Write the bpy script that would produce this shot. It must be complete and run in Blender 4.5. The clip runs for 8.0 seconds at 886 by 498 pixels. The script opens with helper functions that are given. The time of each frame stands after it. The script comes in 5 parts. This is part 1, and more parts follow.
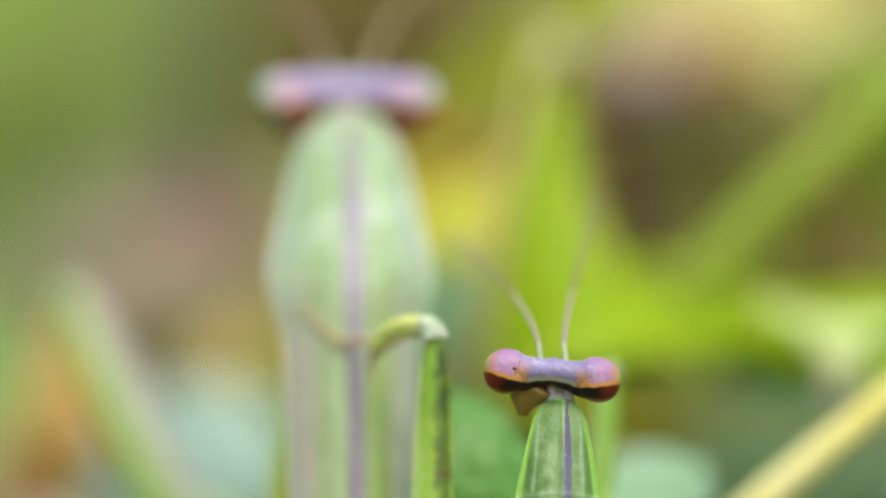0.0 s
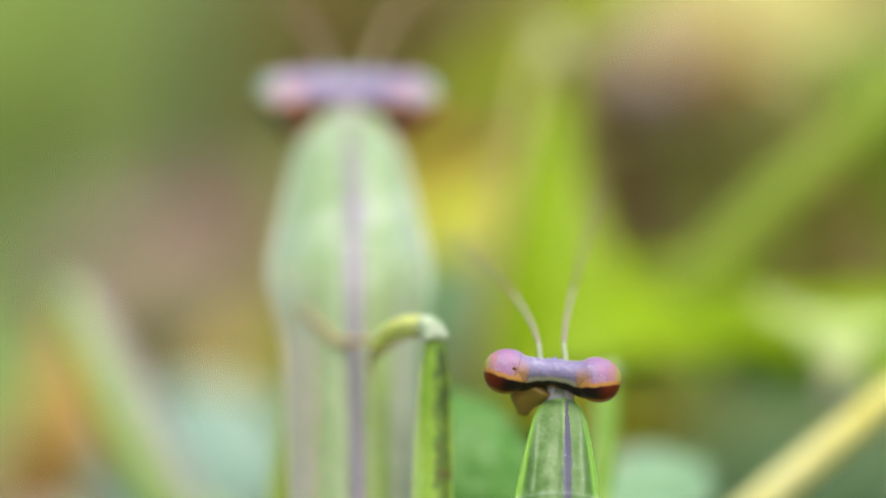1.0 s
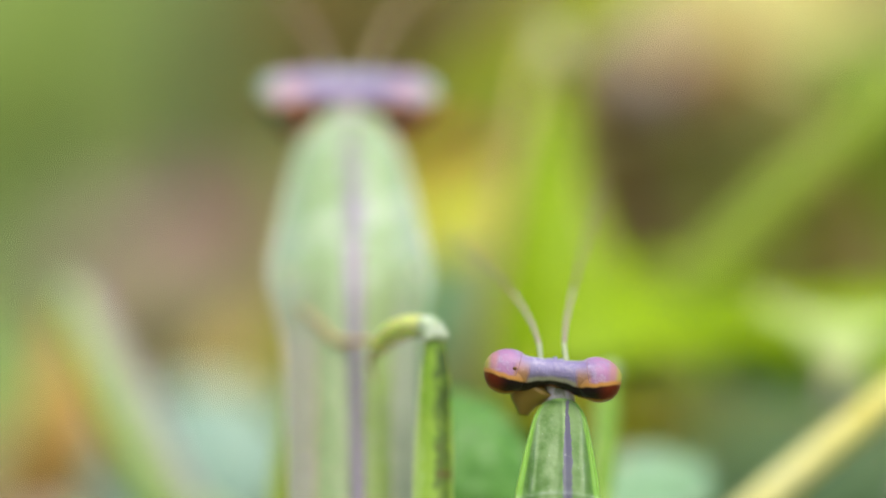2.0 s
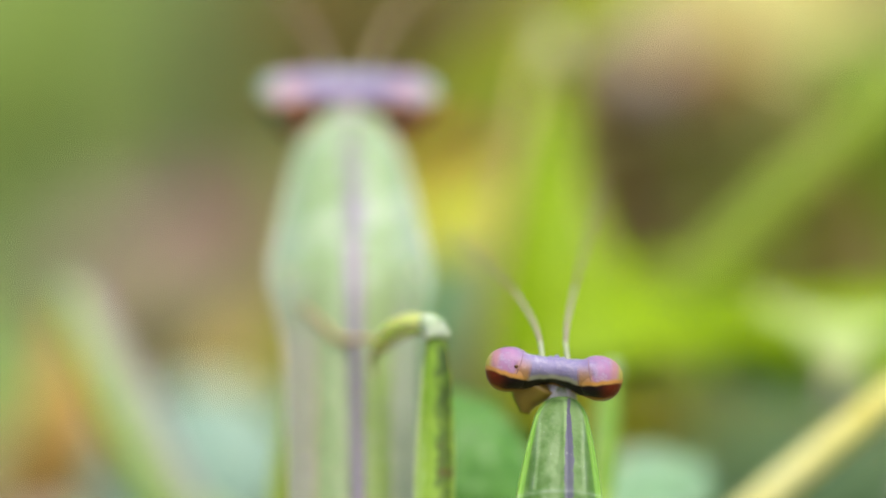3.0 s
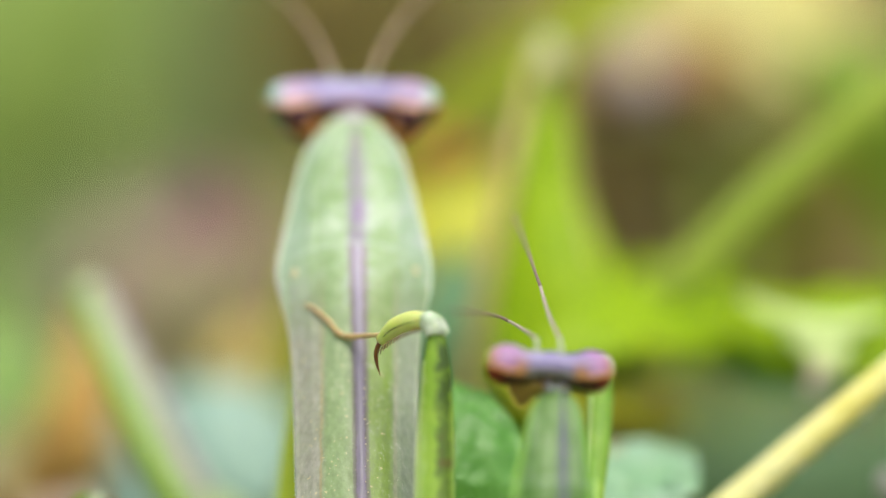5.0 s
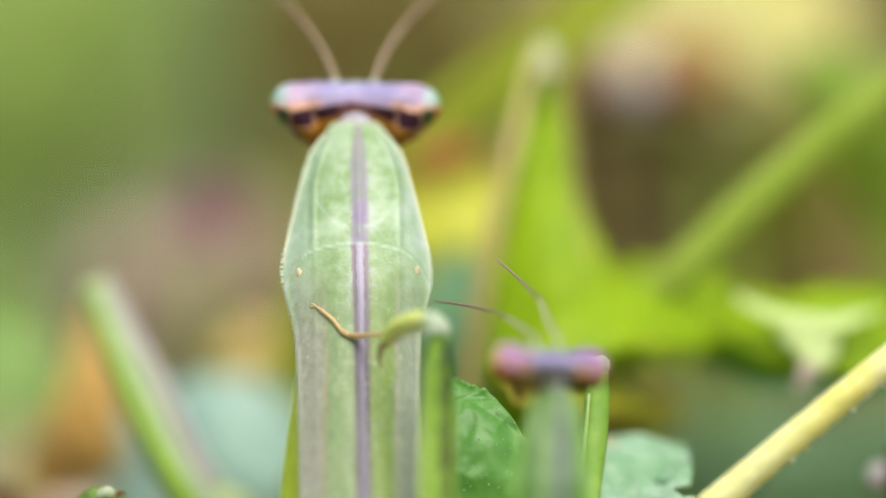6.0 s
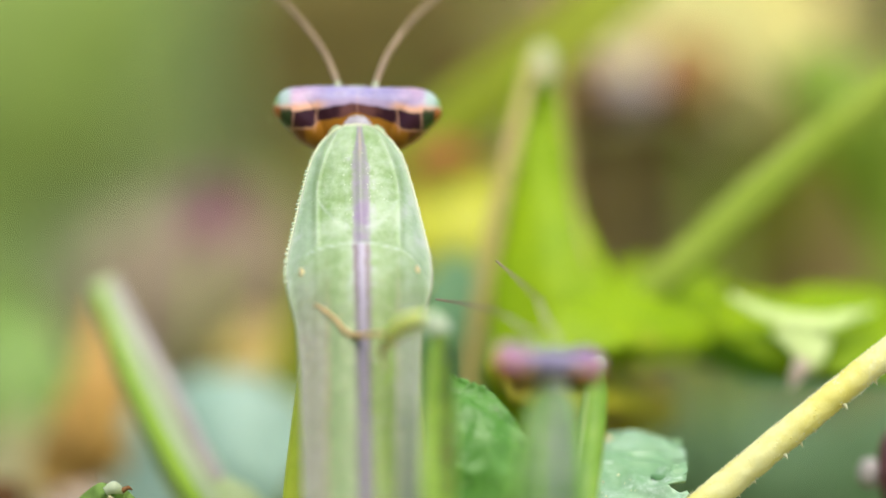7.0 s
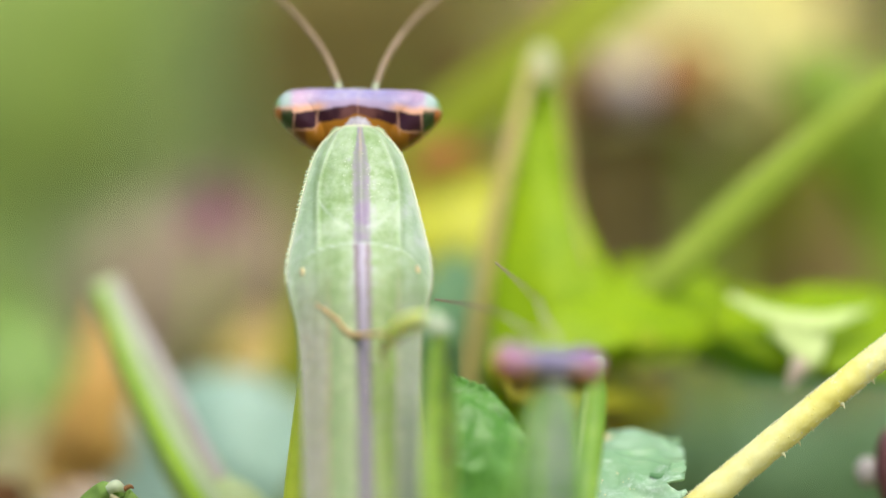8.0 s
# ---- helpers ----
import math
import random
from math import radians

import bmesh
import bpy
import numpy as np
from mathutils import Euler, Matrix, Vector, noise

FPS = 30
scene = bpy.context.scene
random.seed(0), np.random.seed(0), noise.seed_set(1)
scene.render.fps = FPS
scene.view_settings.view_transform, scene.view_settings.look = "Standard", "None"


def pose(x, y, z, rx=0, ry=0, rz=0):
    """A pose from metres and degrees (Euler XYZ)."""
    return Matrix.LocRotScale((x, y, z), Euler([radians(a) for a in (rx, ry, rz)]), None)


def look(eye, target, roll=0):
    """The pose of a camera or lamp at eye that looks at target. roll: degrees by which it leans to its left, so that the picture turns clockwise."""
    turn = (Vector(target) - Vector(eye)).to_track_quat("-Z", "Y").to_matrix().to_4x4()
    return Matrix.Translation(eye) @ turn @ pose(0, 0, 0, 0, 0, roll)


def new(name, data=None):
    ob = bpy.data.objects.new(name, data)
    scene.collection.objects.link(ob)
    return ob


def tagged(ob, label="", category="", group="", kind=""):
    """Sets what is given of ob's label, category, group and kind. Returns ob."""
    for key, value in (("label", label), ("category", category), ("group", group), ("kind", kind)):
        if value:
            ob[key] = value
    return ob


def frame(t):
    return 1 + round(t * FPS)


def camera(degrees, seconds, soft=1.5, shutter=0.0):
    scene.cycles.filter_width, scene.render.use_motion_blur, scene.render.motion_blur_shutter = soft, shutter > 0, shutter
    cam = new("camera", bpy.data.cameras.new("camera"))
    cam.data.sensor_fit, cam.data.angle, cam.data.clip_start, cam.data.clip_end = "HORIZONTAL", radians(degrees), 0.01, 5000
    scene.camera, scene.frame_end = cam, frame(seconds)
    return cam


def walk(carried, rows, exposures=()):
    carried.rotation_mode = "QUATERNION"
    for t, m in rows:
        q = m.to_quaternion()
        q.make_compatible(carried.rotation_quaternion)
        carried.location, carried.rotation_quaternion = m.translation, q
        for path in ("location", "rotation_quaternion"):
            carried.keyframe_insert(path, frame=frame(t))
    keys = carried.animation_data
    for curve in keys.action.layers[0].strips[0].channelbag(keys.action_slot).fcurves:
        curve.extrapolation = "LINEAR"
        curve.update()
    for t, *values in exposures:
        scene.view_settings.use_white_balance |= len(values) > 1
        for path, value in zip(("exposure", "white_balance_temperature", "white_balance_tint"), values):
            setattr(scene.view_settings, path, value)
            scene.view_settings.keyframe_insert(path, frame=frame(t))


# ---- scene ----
from mathutils import Quaternion

# ---------------------------------------------------------------- camera
# The picture's centre meets the insects' plane 85 mm above the soil.
H = 85.0
LENS = 4.4018
NEAR, FAR = -0.543, -0.600          # the camera eases back while the focus is pulled
cam = camera(LENS, 8.0, soft=1.5)
STEPS = [(0.0, 0.0), (1.5, 0.0), (2.5, 0.0), (3.5, 0.02), (4.0, 0.11), (4.5, 0.27), (4.75, 0.345), (5.4, 0.56),
         (6.0, 0.735), (6.5, 0.865), (7.0, 0.935), (7.5, 0.975), (8.0, 1.0)]
walk(cam, [(t, pose(0, NEAR + (FAR - NEAR) * p, H * 0.001, 90)) for t, p in STEPS],
     exposures=((0.0, 0.27, 6500, 2), (8.0, 0.31, 6500, 2)))

# focus pulled from the male's head to the female's back
focus = new("focus_mark")
cam.data.dof.use_dof = True
cam.data.dof.focus_object = focus
cam.data.dof.aperture_fstop = 9.4
PULL = [(0.0, 0.0), (1.5, 0.0), (2.5, 0.0), (3.5, 0.01), (4.0, 0.06), (4.25, 0.14), (4.5, 0.25), (4.75, 0.345), (5.4, 0.56), (5.8, 0.69), (6.0, 0.775), (6.5, 0.92),
        (7.0, 0.98), (8.0, 1.0)]
walk(focus, [(t, pose(0, -0.0158 + 0.0163 * p, H * 0.001)) for t, p in PULL])

# ---------------------------------------------------------------- light
world = bpy.data.worlds.new("world")
scene.world = world
world.use_nodes = True
wn = world.node_tree.nodes
sky = wn.new("ShaderNodeTexSky")
sky.sky_type = "NISHITA"
sky.sun_disc = False
sky.sun_elevation = radians(60)
sky.sun_rotation = radians(165)
sky.dust_density = 4.0
wn["Background"].inputs["Strength"].default_value = 0.15
world.node_tree.links.new(sky.outputs["Color"], wn["Background"].inputs["Color"])
sun = new("sun", bpy.data.lights.new("sun", "SUN"))
sun.data.energy = 2.0
sun.data.angle = radians(35)
sun.data.color = (1.0, 0.95, 0.86)
sun.matrix_basis = look((0.25, -0.97, 1.73), (0, 0, 0))

# ---------------------------------------------------------------- materials


def node_material(name):
    m = bpy.data.materials.new(name)
    m.use_nodes = True
    return m, m.node_tree.nodes, m.node_tree.links, m.node_tree.nodes["Principled BSDF"]


def math_node(n, l, op, a, b=None, c=None):
    k = n.new("ShaderNodeMath")
    k.operation = op
    for i, v in enumerate((a, b, c)):
        if v is None:
            continue
        if isinstance(v, (int, float)):
            k.inputs[i].default_value = v
        else:
            l.new(v, k.inputs[i])
    return k.outputs[0]


def mix_node(n, l, fac, a, b):
    k = n.new("ShaderNodeMix")
    k.data_type = "RGBA"
    for i, v in ((0, fac), (6, a), (7, b)):
        if isinstance(v, (int, float)):
            k.inputs[i].default_value = v
        elif isinstance(v, tuple):
            k.inputs[i].default_value = (*v, 1)
        else:
            l.new(v, k.inputs[i])
    return k.outputs[2]


def noise_node(n, l, co, scale, detail=3.0, rough=0.55):
    k = n.new("ShaderNodeTexNoise")
    k.inputs["Scale"].default_value = scale
    k.inputs["Detail"].default_value = detail
    k.inputs["Roughness"].default_value = rough
    if co is not None:
        l.new(co, k.inputs["Vector"])
    return k.outputs["Fac"]


def ramp_node(n, l, fac, stops, mode="LINEAR"):
    k = n.new("ShaderNodeValToRGB")
    k.color_ramp.interpolation = mode
    el = k.color_ramp.elements
    while len(el) < len(stops):
        el.new(0.5)
    for e, (p, col) in zip(el, stops):
        e.position, e.color = p, (*col, 1)
    l.new(fac, k.inputs[0])
    return k.outputs[0]


def band(n, l, v, centre, half, soft):
    """1 within half of the centre, falling to 0 over soft."""
    d = math_node(n, l, "ABSOLUTE", math_node(n, l, "SUBTRACT", v, centre))
    k = n.new("ShaderNodeMapRange")
    k.interpolation_type = "SMOOTHSTEP"
    l.new(d, k.inputs[0])
    for i, x in ((1, half), (2, half + soft), (3, 1.0), (4, 0.0)):
        k.inputs[i].default_value = x
    return k.outputs[0]


def step_node(n, l, v, lo, hi):
    k = n.new("ShaderNodeMapRange")
    k.interpolation_type = "SMOOTHSTEP"
    l.new(v, k.inputs[0])
    for i, x in ((1, lo), (2, hi), (3, 0.0), (4, 1.0)):
        k.inputs[i].default_value = x
    return k.outputs[0]


def bump_node(n, l, bsdf, height, strength, distance):
    k = n.new("ShaderNodeBump")
    k.inputs["Strength"].default_value = strength
    k.inputs["Distance"].default_value = distance
    l.new(height, k.inputs["Height"])
    l.new(k.outputs[0], bsdf.inputs["Normal"])


def leaf_material(name, dark, light, spot=None, through_light=0.45, rough=0.45, spec=0.4, scale=160.0):
    """Thin living or dry tissue: mottled colour, fine relief, light that passes through."""
    m, n, l, b = node_material(name)
    co = n.new("ShaderNodeTexCoord").outputs["Object"]
    big = noise_node(n, l, co, scale * 0.35, 3)
    fine = noise_node(n, l, co, scale * 4, 4)
    fac = math_node(n, l, "ADD", math_node(n, l, "MULTIPLY", big, 0.7), math_node(n, l, "MULTIPLY", fine, 0.3))
    rnd = n.new("ShaderNodeNewGeometry").outputs["Random Per Island"]
    fac = math_node(n, l, "ADD", fac, math_node(n, l, "MULTIPLY_ADD", rnd, 0.24, -0.12))
    col = mix_node(n, l, step_node(n, l, fac, 0.33, 0.68), dark, light)
    if spot:
        s = step_node(n, l, noise_node(n, l, co, scale * 1.3, 4, 0.65), 0.56, 0.68)
        col = mix_node(n, l, math_node(n, l, "MULTIPLY", s, 0.75), col, spot)
    l.new(col, b.inputs["Base Color"])
    b.inputs["Roughness"].default_value = rough
    b.inputs["Specular IOR Level"].default_value = spec
    bump_node(n, l, b, fine, 0.35, 0.0002)
    tr = n.new("ShaderNodeBsdfTranslucent")
    l.new(col, tr.inputs["Color"])
    mx = n.new("ShaderNodeMixShader")
    mx.inputs[0].default_value = through_light
    l.new(b.outputs[0], mx.inputs[1])
    l.new(tr.outputs[0], mx.inputs[2])
    l.new(mx.outputs[0], n["Material Output"].inputs["Surface"])
    return m


def skin_material(name, dark, light, rough=0.42, scale=700.0, sss=0.25):
    """Chitin of legs and body: mottled, faintly glossy."""
    m, n, l, b = node_material(name)
    co = n.new("ShaderNodeTexCoord").outputs["Object"]
    fac = noise_node(n, l, co, scale, 4, 0.6)
    big = noise_node(n, l, co, scale * 0.2, 2)
    fac = math_node(n, l, "MULTIPLY_ADD", big, 0.6, math_node(n, l, "MULTIPLY", fac, 0.4))
    l.new(mix_node(n, l, step_node(n, l, fac, 0.36, 0.64), dark, light), b.inputs["Base Color"])
    b.inputs["Roughness"].default_value = rough
    b.inputs["Subsurface Weight"].default_value = sss
    b.inputs["Subsurface Radius"].default_value = (0.0006, 0.0008, 0.0003)
    b.inputs["Subsurface Scale"].default_value = 1.0
    bump_node(n, l, b, fac, 0.3, 0.0001)
    return m


def pronotum_material(name, body_dark, body_light, edge, flank, stripe, stripe_x, slope, stripe_w, streaks, lower, high, hind, core, soft=0.9):
    """Back shield: green with a violet keel stripe, a pale margin and fine speckles. Widths in metres; slope: how the
    stripe leans; hind: darker colour low down, shade painted in; core: pale keel on the hind part.
    """
    m, n, l, b = node_material(name)
    tc = n.new("ShaderNodeTexCoord").outputs["Object"]
    sep = n.new("ShaderNodeSeparateXYZ")
    l.new(tc, sep.inputs[0])
    x, z = sep.outputs[0], sep.outputs[2]
    grain = noise_node(n, l, tc, 2600, 3, 0.6)
    mott = noise_node(n, l, tc, 620, 5, 0.68)
    cloud = noise_node(n, l, tc, 210, 3, 0.5)
    wob = math_node(n, l, "MULTIPLY_ADD", noise_node(n, l, tc, 1500, 4, 0.7), 0.0003, -0.00015)
    xw = math_node(n, l, "ADD", x, wob)
    taper = math_node(n, l, "MULTIPLY_ADD", step_node(n, l, z, high - 0.0026, high), -0.65, 1.0)
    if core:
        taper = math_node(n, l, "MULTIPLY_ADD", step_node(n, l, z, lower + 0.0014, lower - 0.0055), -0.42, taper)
    off = math_node(n, l, "SUBTRACT", math_node(n, l, "MULTIPLY_ADD", z, slope, xw), stripe_x)
    broad = math_node(n, l, "DIVIDE", off, taper)
    fac = math_node(n, l, "MULTIPLY_ADD", mott, 0.55, math_node(n, l, "MULTIPLY", grain, 0.08))
    fac = math_node(n, l, "MULTIPLY_ADD", cloud, 0.38, fac)
    col = mix_node(n, l, step_node(n, l, fac, 0.38, 0.62), body_dark, body_light)
    fl = n.new("ShaderNodeAttribute")
    fl.attribute_name = "flank"
    col = mix_node(n, l, math_node(n, l, "MULTIPLY", fl.outputs["Fac"], 0.45), col, flank)
    # shade put into the colour: painted darker downwards to offset sun on the lean
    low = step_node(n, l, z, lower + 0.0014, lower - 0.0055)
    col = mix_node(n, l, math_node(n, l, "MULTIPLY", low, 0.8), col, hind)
    # long pale, straw-coloured and olive streaks on the hind part of the shield
    for cx, w, c, k in streaks:
        f = math_node(n, l, "MULTIPLY", band(n, l, xw, cx, w, w * 1.2), math_node(n, l, "MULTIPLY", low, k))
        col = mix_node(n, l, math_node(n, l, "MULTIPLY", f, math_node(n, l, "MULTIPLY_ADD", mott, 1.2, 0.25)), col, c)
    if streaks:
        # lengthwise fibres and tiny straw specks behind the furrow
        mp = n.new("ShaderNodeMapping")
        mp.inputs["Scale"].default_value = (1.0, 1.0, 0.09)
        l.new(tc, mp.inputs["Vector"])
        fib = noise_node(n, l, mp.outputs[0], 3400, 4, 0.7)
        col = mix_node(n, l, math_node(n, l, "MULTIPLY", low, step_node(n, l, fib, 0.55, 0.36)), col, mix_node(n, l, 0.22, col, (0.05, 0.055, 0.03)))
        col = mix_node(n, l, math_node(n, l, "MULTIPLY", low, step_node(n, l, fib, 0.56, 0.75)), col, mix_node(n, l, 0.5, col, (0.50, 0.47, 0.40)))
        dots = math_node(n, l, "MULTIPLY", step_node(n, l, noise_node(n, l, tc, 5200, 1, 0.3), 0.70, 0.76), low)
        col = mix_node(n, l, math_node(n, l, "MULTIPLY", dots, math_node(n, l, "MULTIPLY", step_node(n, l, x, 0.0022, 0.0012), 0.65)), col, (0.58, 0.46, 0.26))
    violet = math_node(n, l, "MULTIPLY", band(n, l, broad, 0.0, stripe_w, stripe_w * soft), math_node(n, l, "MULTIPLY_ADD", cloud, 0.5, 0.55))
    if core:
        # lilac bloom beside the keel and on the flanks, a tan streak high on the keel
        bloom = step_node(n, l, noise_node(n, l, tc, 330, 4, 0.65), 0.50, 0.66)
        near = math_node(n, l, "MAXIMUM", band(n, l, math_node(n, l, "ABSOLUTE", off), stripe_w * 1.5, stripe_w * 0.6, stripe_w * 0.8), math_node(n, l, "MULTIPLY", fl.outputs["Fac"], 0.8))
        col = mix_node(n, l, math_node(n, l, "MULTIPLY", math_node(n, l, "MULTIPLY", bloom, near), math_node(n, l, "MULTIPLY_ADD", low, -0.5, 0.55)), col, (0.48, 0.46, 0.55))
        violet = math_node(n, l, "MULTIPLY", violet, math_node(n, l, "MULTIPLY_ADD", step_node(n, l, mott, 0.34, 0.6), 0.4, 0.62))
    col = mix_node(n, l, violet, col, stripe)
    if core:
        tan = math_node(n, l, "MULTIPLY", band(n, l, broad, 0.0, stripe_w * 0.25, stripe_w * 0.4), step_node(n, l, z, high - 0.0022, high - 0.0008))
        col = mix_node(n, l, math_node(n, l, "MULTIPLY", tan, 0.6), col, (0.42, 0.34, 0.24))
    if core:
        below = math_node(n, l, "MULTIPLY", step_node(n, l, z, -0.00105, -0.0013), core)
        edges = math_node(n, l, "MULTIPLY", band(n, l, math_node(n, l, "ABSOLUTE", off), stripe_w * 0.95, stripe_w * 0.18, stripe_w * 0.42), below)
        # keel colours darken downwards with the same painted shade
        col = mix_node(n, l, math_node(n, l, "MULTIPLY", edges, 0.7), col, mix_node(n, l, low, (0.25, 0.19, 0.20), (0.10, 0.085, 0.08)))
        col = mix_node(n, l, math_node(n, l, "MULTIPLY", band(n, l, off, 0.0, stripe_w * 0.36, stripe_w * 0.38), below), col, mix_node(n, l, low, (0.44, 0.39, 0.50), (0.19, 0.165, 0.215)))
    at = n.new("ShaderNodeAttribute")
    at.attribute_name = "rim"
    col = mix_node(n, l, math_node(n, l, "MULTIPLY", at.outputs["Fac"], math_node(n, l, "MULTIPLY_ADD", low, -0.6, 0.85)), col, edge)
    ln = n.new("ShaderNodeAttribute")
    ln.attribute_name = "line"
    col = mix_node(n, l, math_node(n, l, "MULTIPLY", ln.outputs["Fac"], 0.8), col, (0.68, 0.73, 0.72))
    speck = step_node(n, l, noise_node(n, l, tc, 3800, 2, 0.5), 0.68, 0.74)
    col = mix_node(n, l, math_node(n, l, "MULTIPLY", speck, 0.12), col, (0.8, 0.85, 0.7))
    l.new(col, b.inputs["Base Color"])
    b.inputs["Roughness"].default_value = 0.42
    b.inputs["Specular IOR Level"].default_value = 0.35
    b.inputs["Subsurface Weight"].default_value = 0.3
    b.inputs["Subsurface Radius"].default_value = (0.0006, 0.0009, 0.0004)
    b.inputs["Subsurface Scale"].default_value = 1.0
    bump_node(n, l, b, fac, 0.45, 0.00022)
    return m


def profile_node(n, l, x, points, low, high):
    """A smooth curve through (position 0..1, value) points, values within low..high."""
    k = ramp_node(n, l, x, [(p, ((v - low) / (high - low),) * 3) for p, v in points], "EASE")
    return math_node(n, l, "MULTIPLY_ADD", k, high - low, low)


def head_material(name, unit, top, flank, pale, pale_mid, dark, dark_side, under, tip, belt_top, belt_low, seams, tip_at, rim):
    """Head capsule and eyes: lilac crown, pale line, dark belt, rusty lower side. unit: metres for one step of the pattern;
    belt_top, belt_low: heights of the belt's edges from the middle of the head to its side."""
    m, n, l, b = node_material(name)
    tc = n.new("ShaderNodeTexCoord").outputs["Object"]
    sep = n.new("ShaderNodeSeparateXYZ")
    l.new(tc, sep.inputs[0])
    x = math_node(n, l, "ABSOLUTE", math_node(n, l, "DIVIDE", sep.outputs[0], unit))
    z0 = math_node(n, l, "DIVIDE", sep.outputs[2], unit)
    z0 = math_node(n, l, "ADD", z0, math_node(n, l, "MULTIPLY_ADD", noise_node(n, l, tc, 900, 3), 0.07, -0.035))
    z = math_node(n, l, "SUBTRACT", z0, profile_node(n, l, x, belt_top, -0.5, 0.5))
    zl = math_node(n, l, "SUBTRACT", z0, profile_node(n, l, x, belt_low, -0.5, 0.5))
    mott = noise_node(n, l, tc, 1800, 4, 0.6)
    crown = mix_node(n, l, step_node(n, l, x, 0.30, 0.72), top, flank)
    crown = mix_node(n, l, math_node(n, l, "MULTIPLY", step_node(n, l, mott, 0.5, 0.66), 0.5), crown, (0.70, 0.62, 0.70))
    crown = mix_node(n, l, math_node(n, l, "MULTIPLY", step_node(n, l, noise_node(n, l, tc, 900, 3), 0.46, 0.66), 0.6), crown, (0.22, 0.18, 0.36))
    crown = mix_node(n, l, step_node(n, l, x, tip_at, tip_at + 0.1), crown, tip)
    crown = mix_node(n, l, step_node(n, l, x, 0.90, 1.0), crown, rim)
    line = mix_node(n, l, step_node(n, l, x, 0.30, 0.52), pale_mid, pale)
    reach = 0.08 + 0.04 * seams
    col = mix_node(n, l, step_node(n, l, z, reach, 0.02), crown, line)
    bent = math_node(n, l, "MULTIPLY_ADD", noise_node(n, l, tc, 500, 2), 0.05, math_node(n, l, "MULTIPLY_ADD", z, 0.10, x))
    cheek = math_node(n, l, "MULTIPLY", band(n, l, bent, 0.50, 0.06, 0.08), step_node(n, l, z, 0.34, 0.06))
    col = mix_node(n, l, math_node(n, l, "MULTIPLY", cheek, 0.8 * (1 - seams)), col, pale)
    belt = mix_node(n, l, step_node(n, l, x, 0.62, 0.9), dark, dark_side)
    worn = math_node(n, l, "MULTIPLY", step_node(n, l, math_node(n, l, "MULTIPLY_ADD", mott, -0.35, x), 0.14, -0.06), 0.75 * seams)
    belt = mix_node(n, l, worn, belt, (0.17, 0.065, 0.06))
    col = mix_node(n, l, step_node(n, l, z, 0.01, -0.03), col, belt)
    lower = mix_node(n, l, step_node(n, l, math_node(n, l, "MULTIPLY_ADD", mott, 0.25, zl), 0.10, -0.42), under, tuple(v * 0.55 for v in under))
    col = mix_node(n, l, step_node(n, l, zl, 0.0, -0.035), col, lower)
    blot = math_node(n, l, "MULTIPLY", band(n, l, math_node(n, l, "MULTIPLY_ADD", z0, -0.2, bent), 0.76, 0.055, 0.05), band(n, l, z0, -0.335, 0.07, 0.05))
    col = mix_node(n, l, math_node(n, l, "MULTIPLY", blot, 0.85 * seams), col, (0.13, 0.035, 0.012))
    outer = math_node(n, l, "MULTIPLY", step_node(n, l, x, 0.775, 0.80), band(n, l, z0, -0.16, 0.12, 0.05))
    col = mix_node(n, l, math_node(n, l, "MULTIPLY", outer, 0.9 * seams), col, (0.03, 0.055, 0.018))
    shell = math_node(n, l, "MULTIPLY", step_node(n, l, x, 0.775, 0.82), step_node(n, l, z0, -0.26, -0.36))
    col = mix_node(n, l, math_node(n, l, "MULTIPLY", shell, 0.8 * seams), col, (0.24, 0.27, 0.16))
    rust = math_node(n, l, "MULTIPLY", step_node(n, l, x, 0.90, 0.95), band(n, l, z0, -0.10, 0.07, 0.05))
    col = mix_node(n, l, math_node(n, l, "MULTIPLY", rust, 0.9 * seams), col, (0.42, 0.13, 0.03))
    seam = math_node(n, l, "MAXIMUM", band(n, l, bent, 0.50, 0.006, 0.018), band(n, l, bent, 0.78, 0.006, 0.018))
    seam = math_node(n, l, "MAXIMUM", seam, math_node(n, l, "MULTIPLY", band(n, l, x, 0.0, 0.003, 0.012), 0.7))
    seam = math_node(n, l, "MULTIPLY", math_node(n, l, "MULTIPLY", seam, seams), band(n, l, z, -0.10, 0.13, 0.10))
    seam = math_node(n, l, "MAXIMUM", seam, math_node(n, l, "MULTIPLY", math_node(n, l, "MULTIPLY", band(n, l, zl, -0.02, 0.006, 0.02), step_node(n, l, x, 0.42, 0.5)), seams))
    col = mix_node(n, l, math_node(n, l, "MULTIPLY", seam, 0.38), col, pale)
    l.new(col, b.inputs["Base Color"])
    b.inputs["Roughness"].default_value = 0.34
    b.inputs["Subsurface Weight"].default_value = 0.12
    b.inputs["Subsurface Radius"].default_value = (0.0003, 0.0002, 0.0002)
    b.inputs["Subsurface Scale"].default_value = 1.0
    b.inputs["Specular IOR Level"].default_value = 0.22
    bump_node(n, l, b, math_node(n, l, "MULTIPLY_ADD", noise_node(n, l, tc, 650, 3), 1.4, mott), 0.5, 0.00016)
    return m


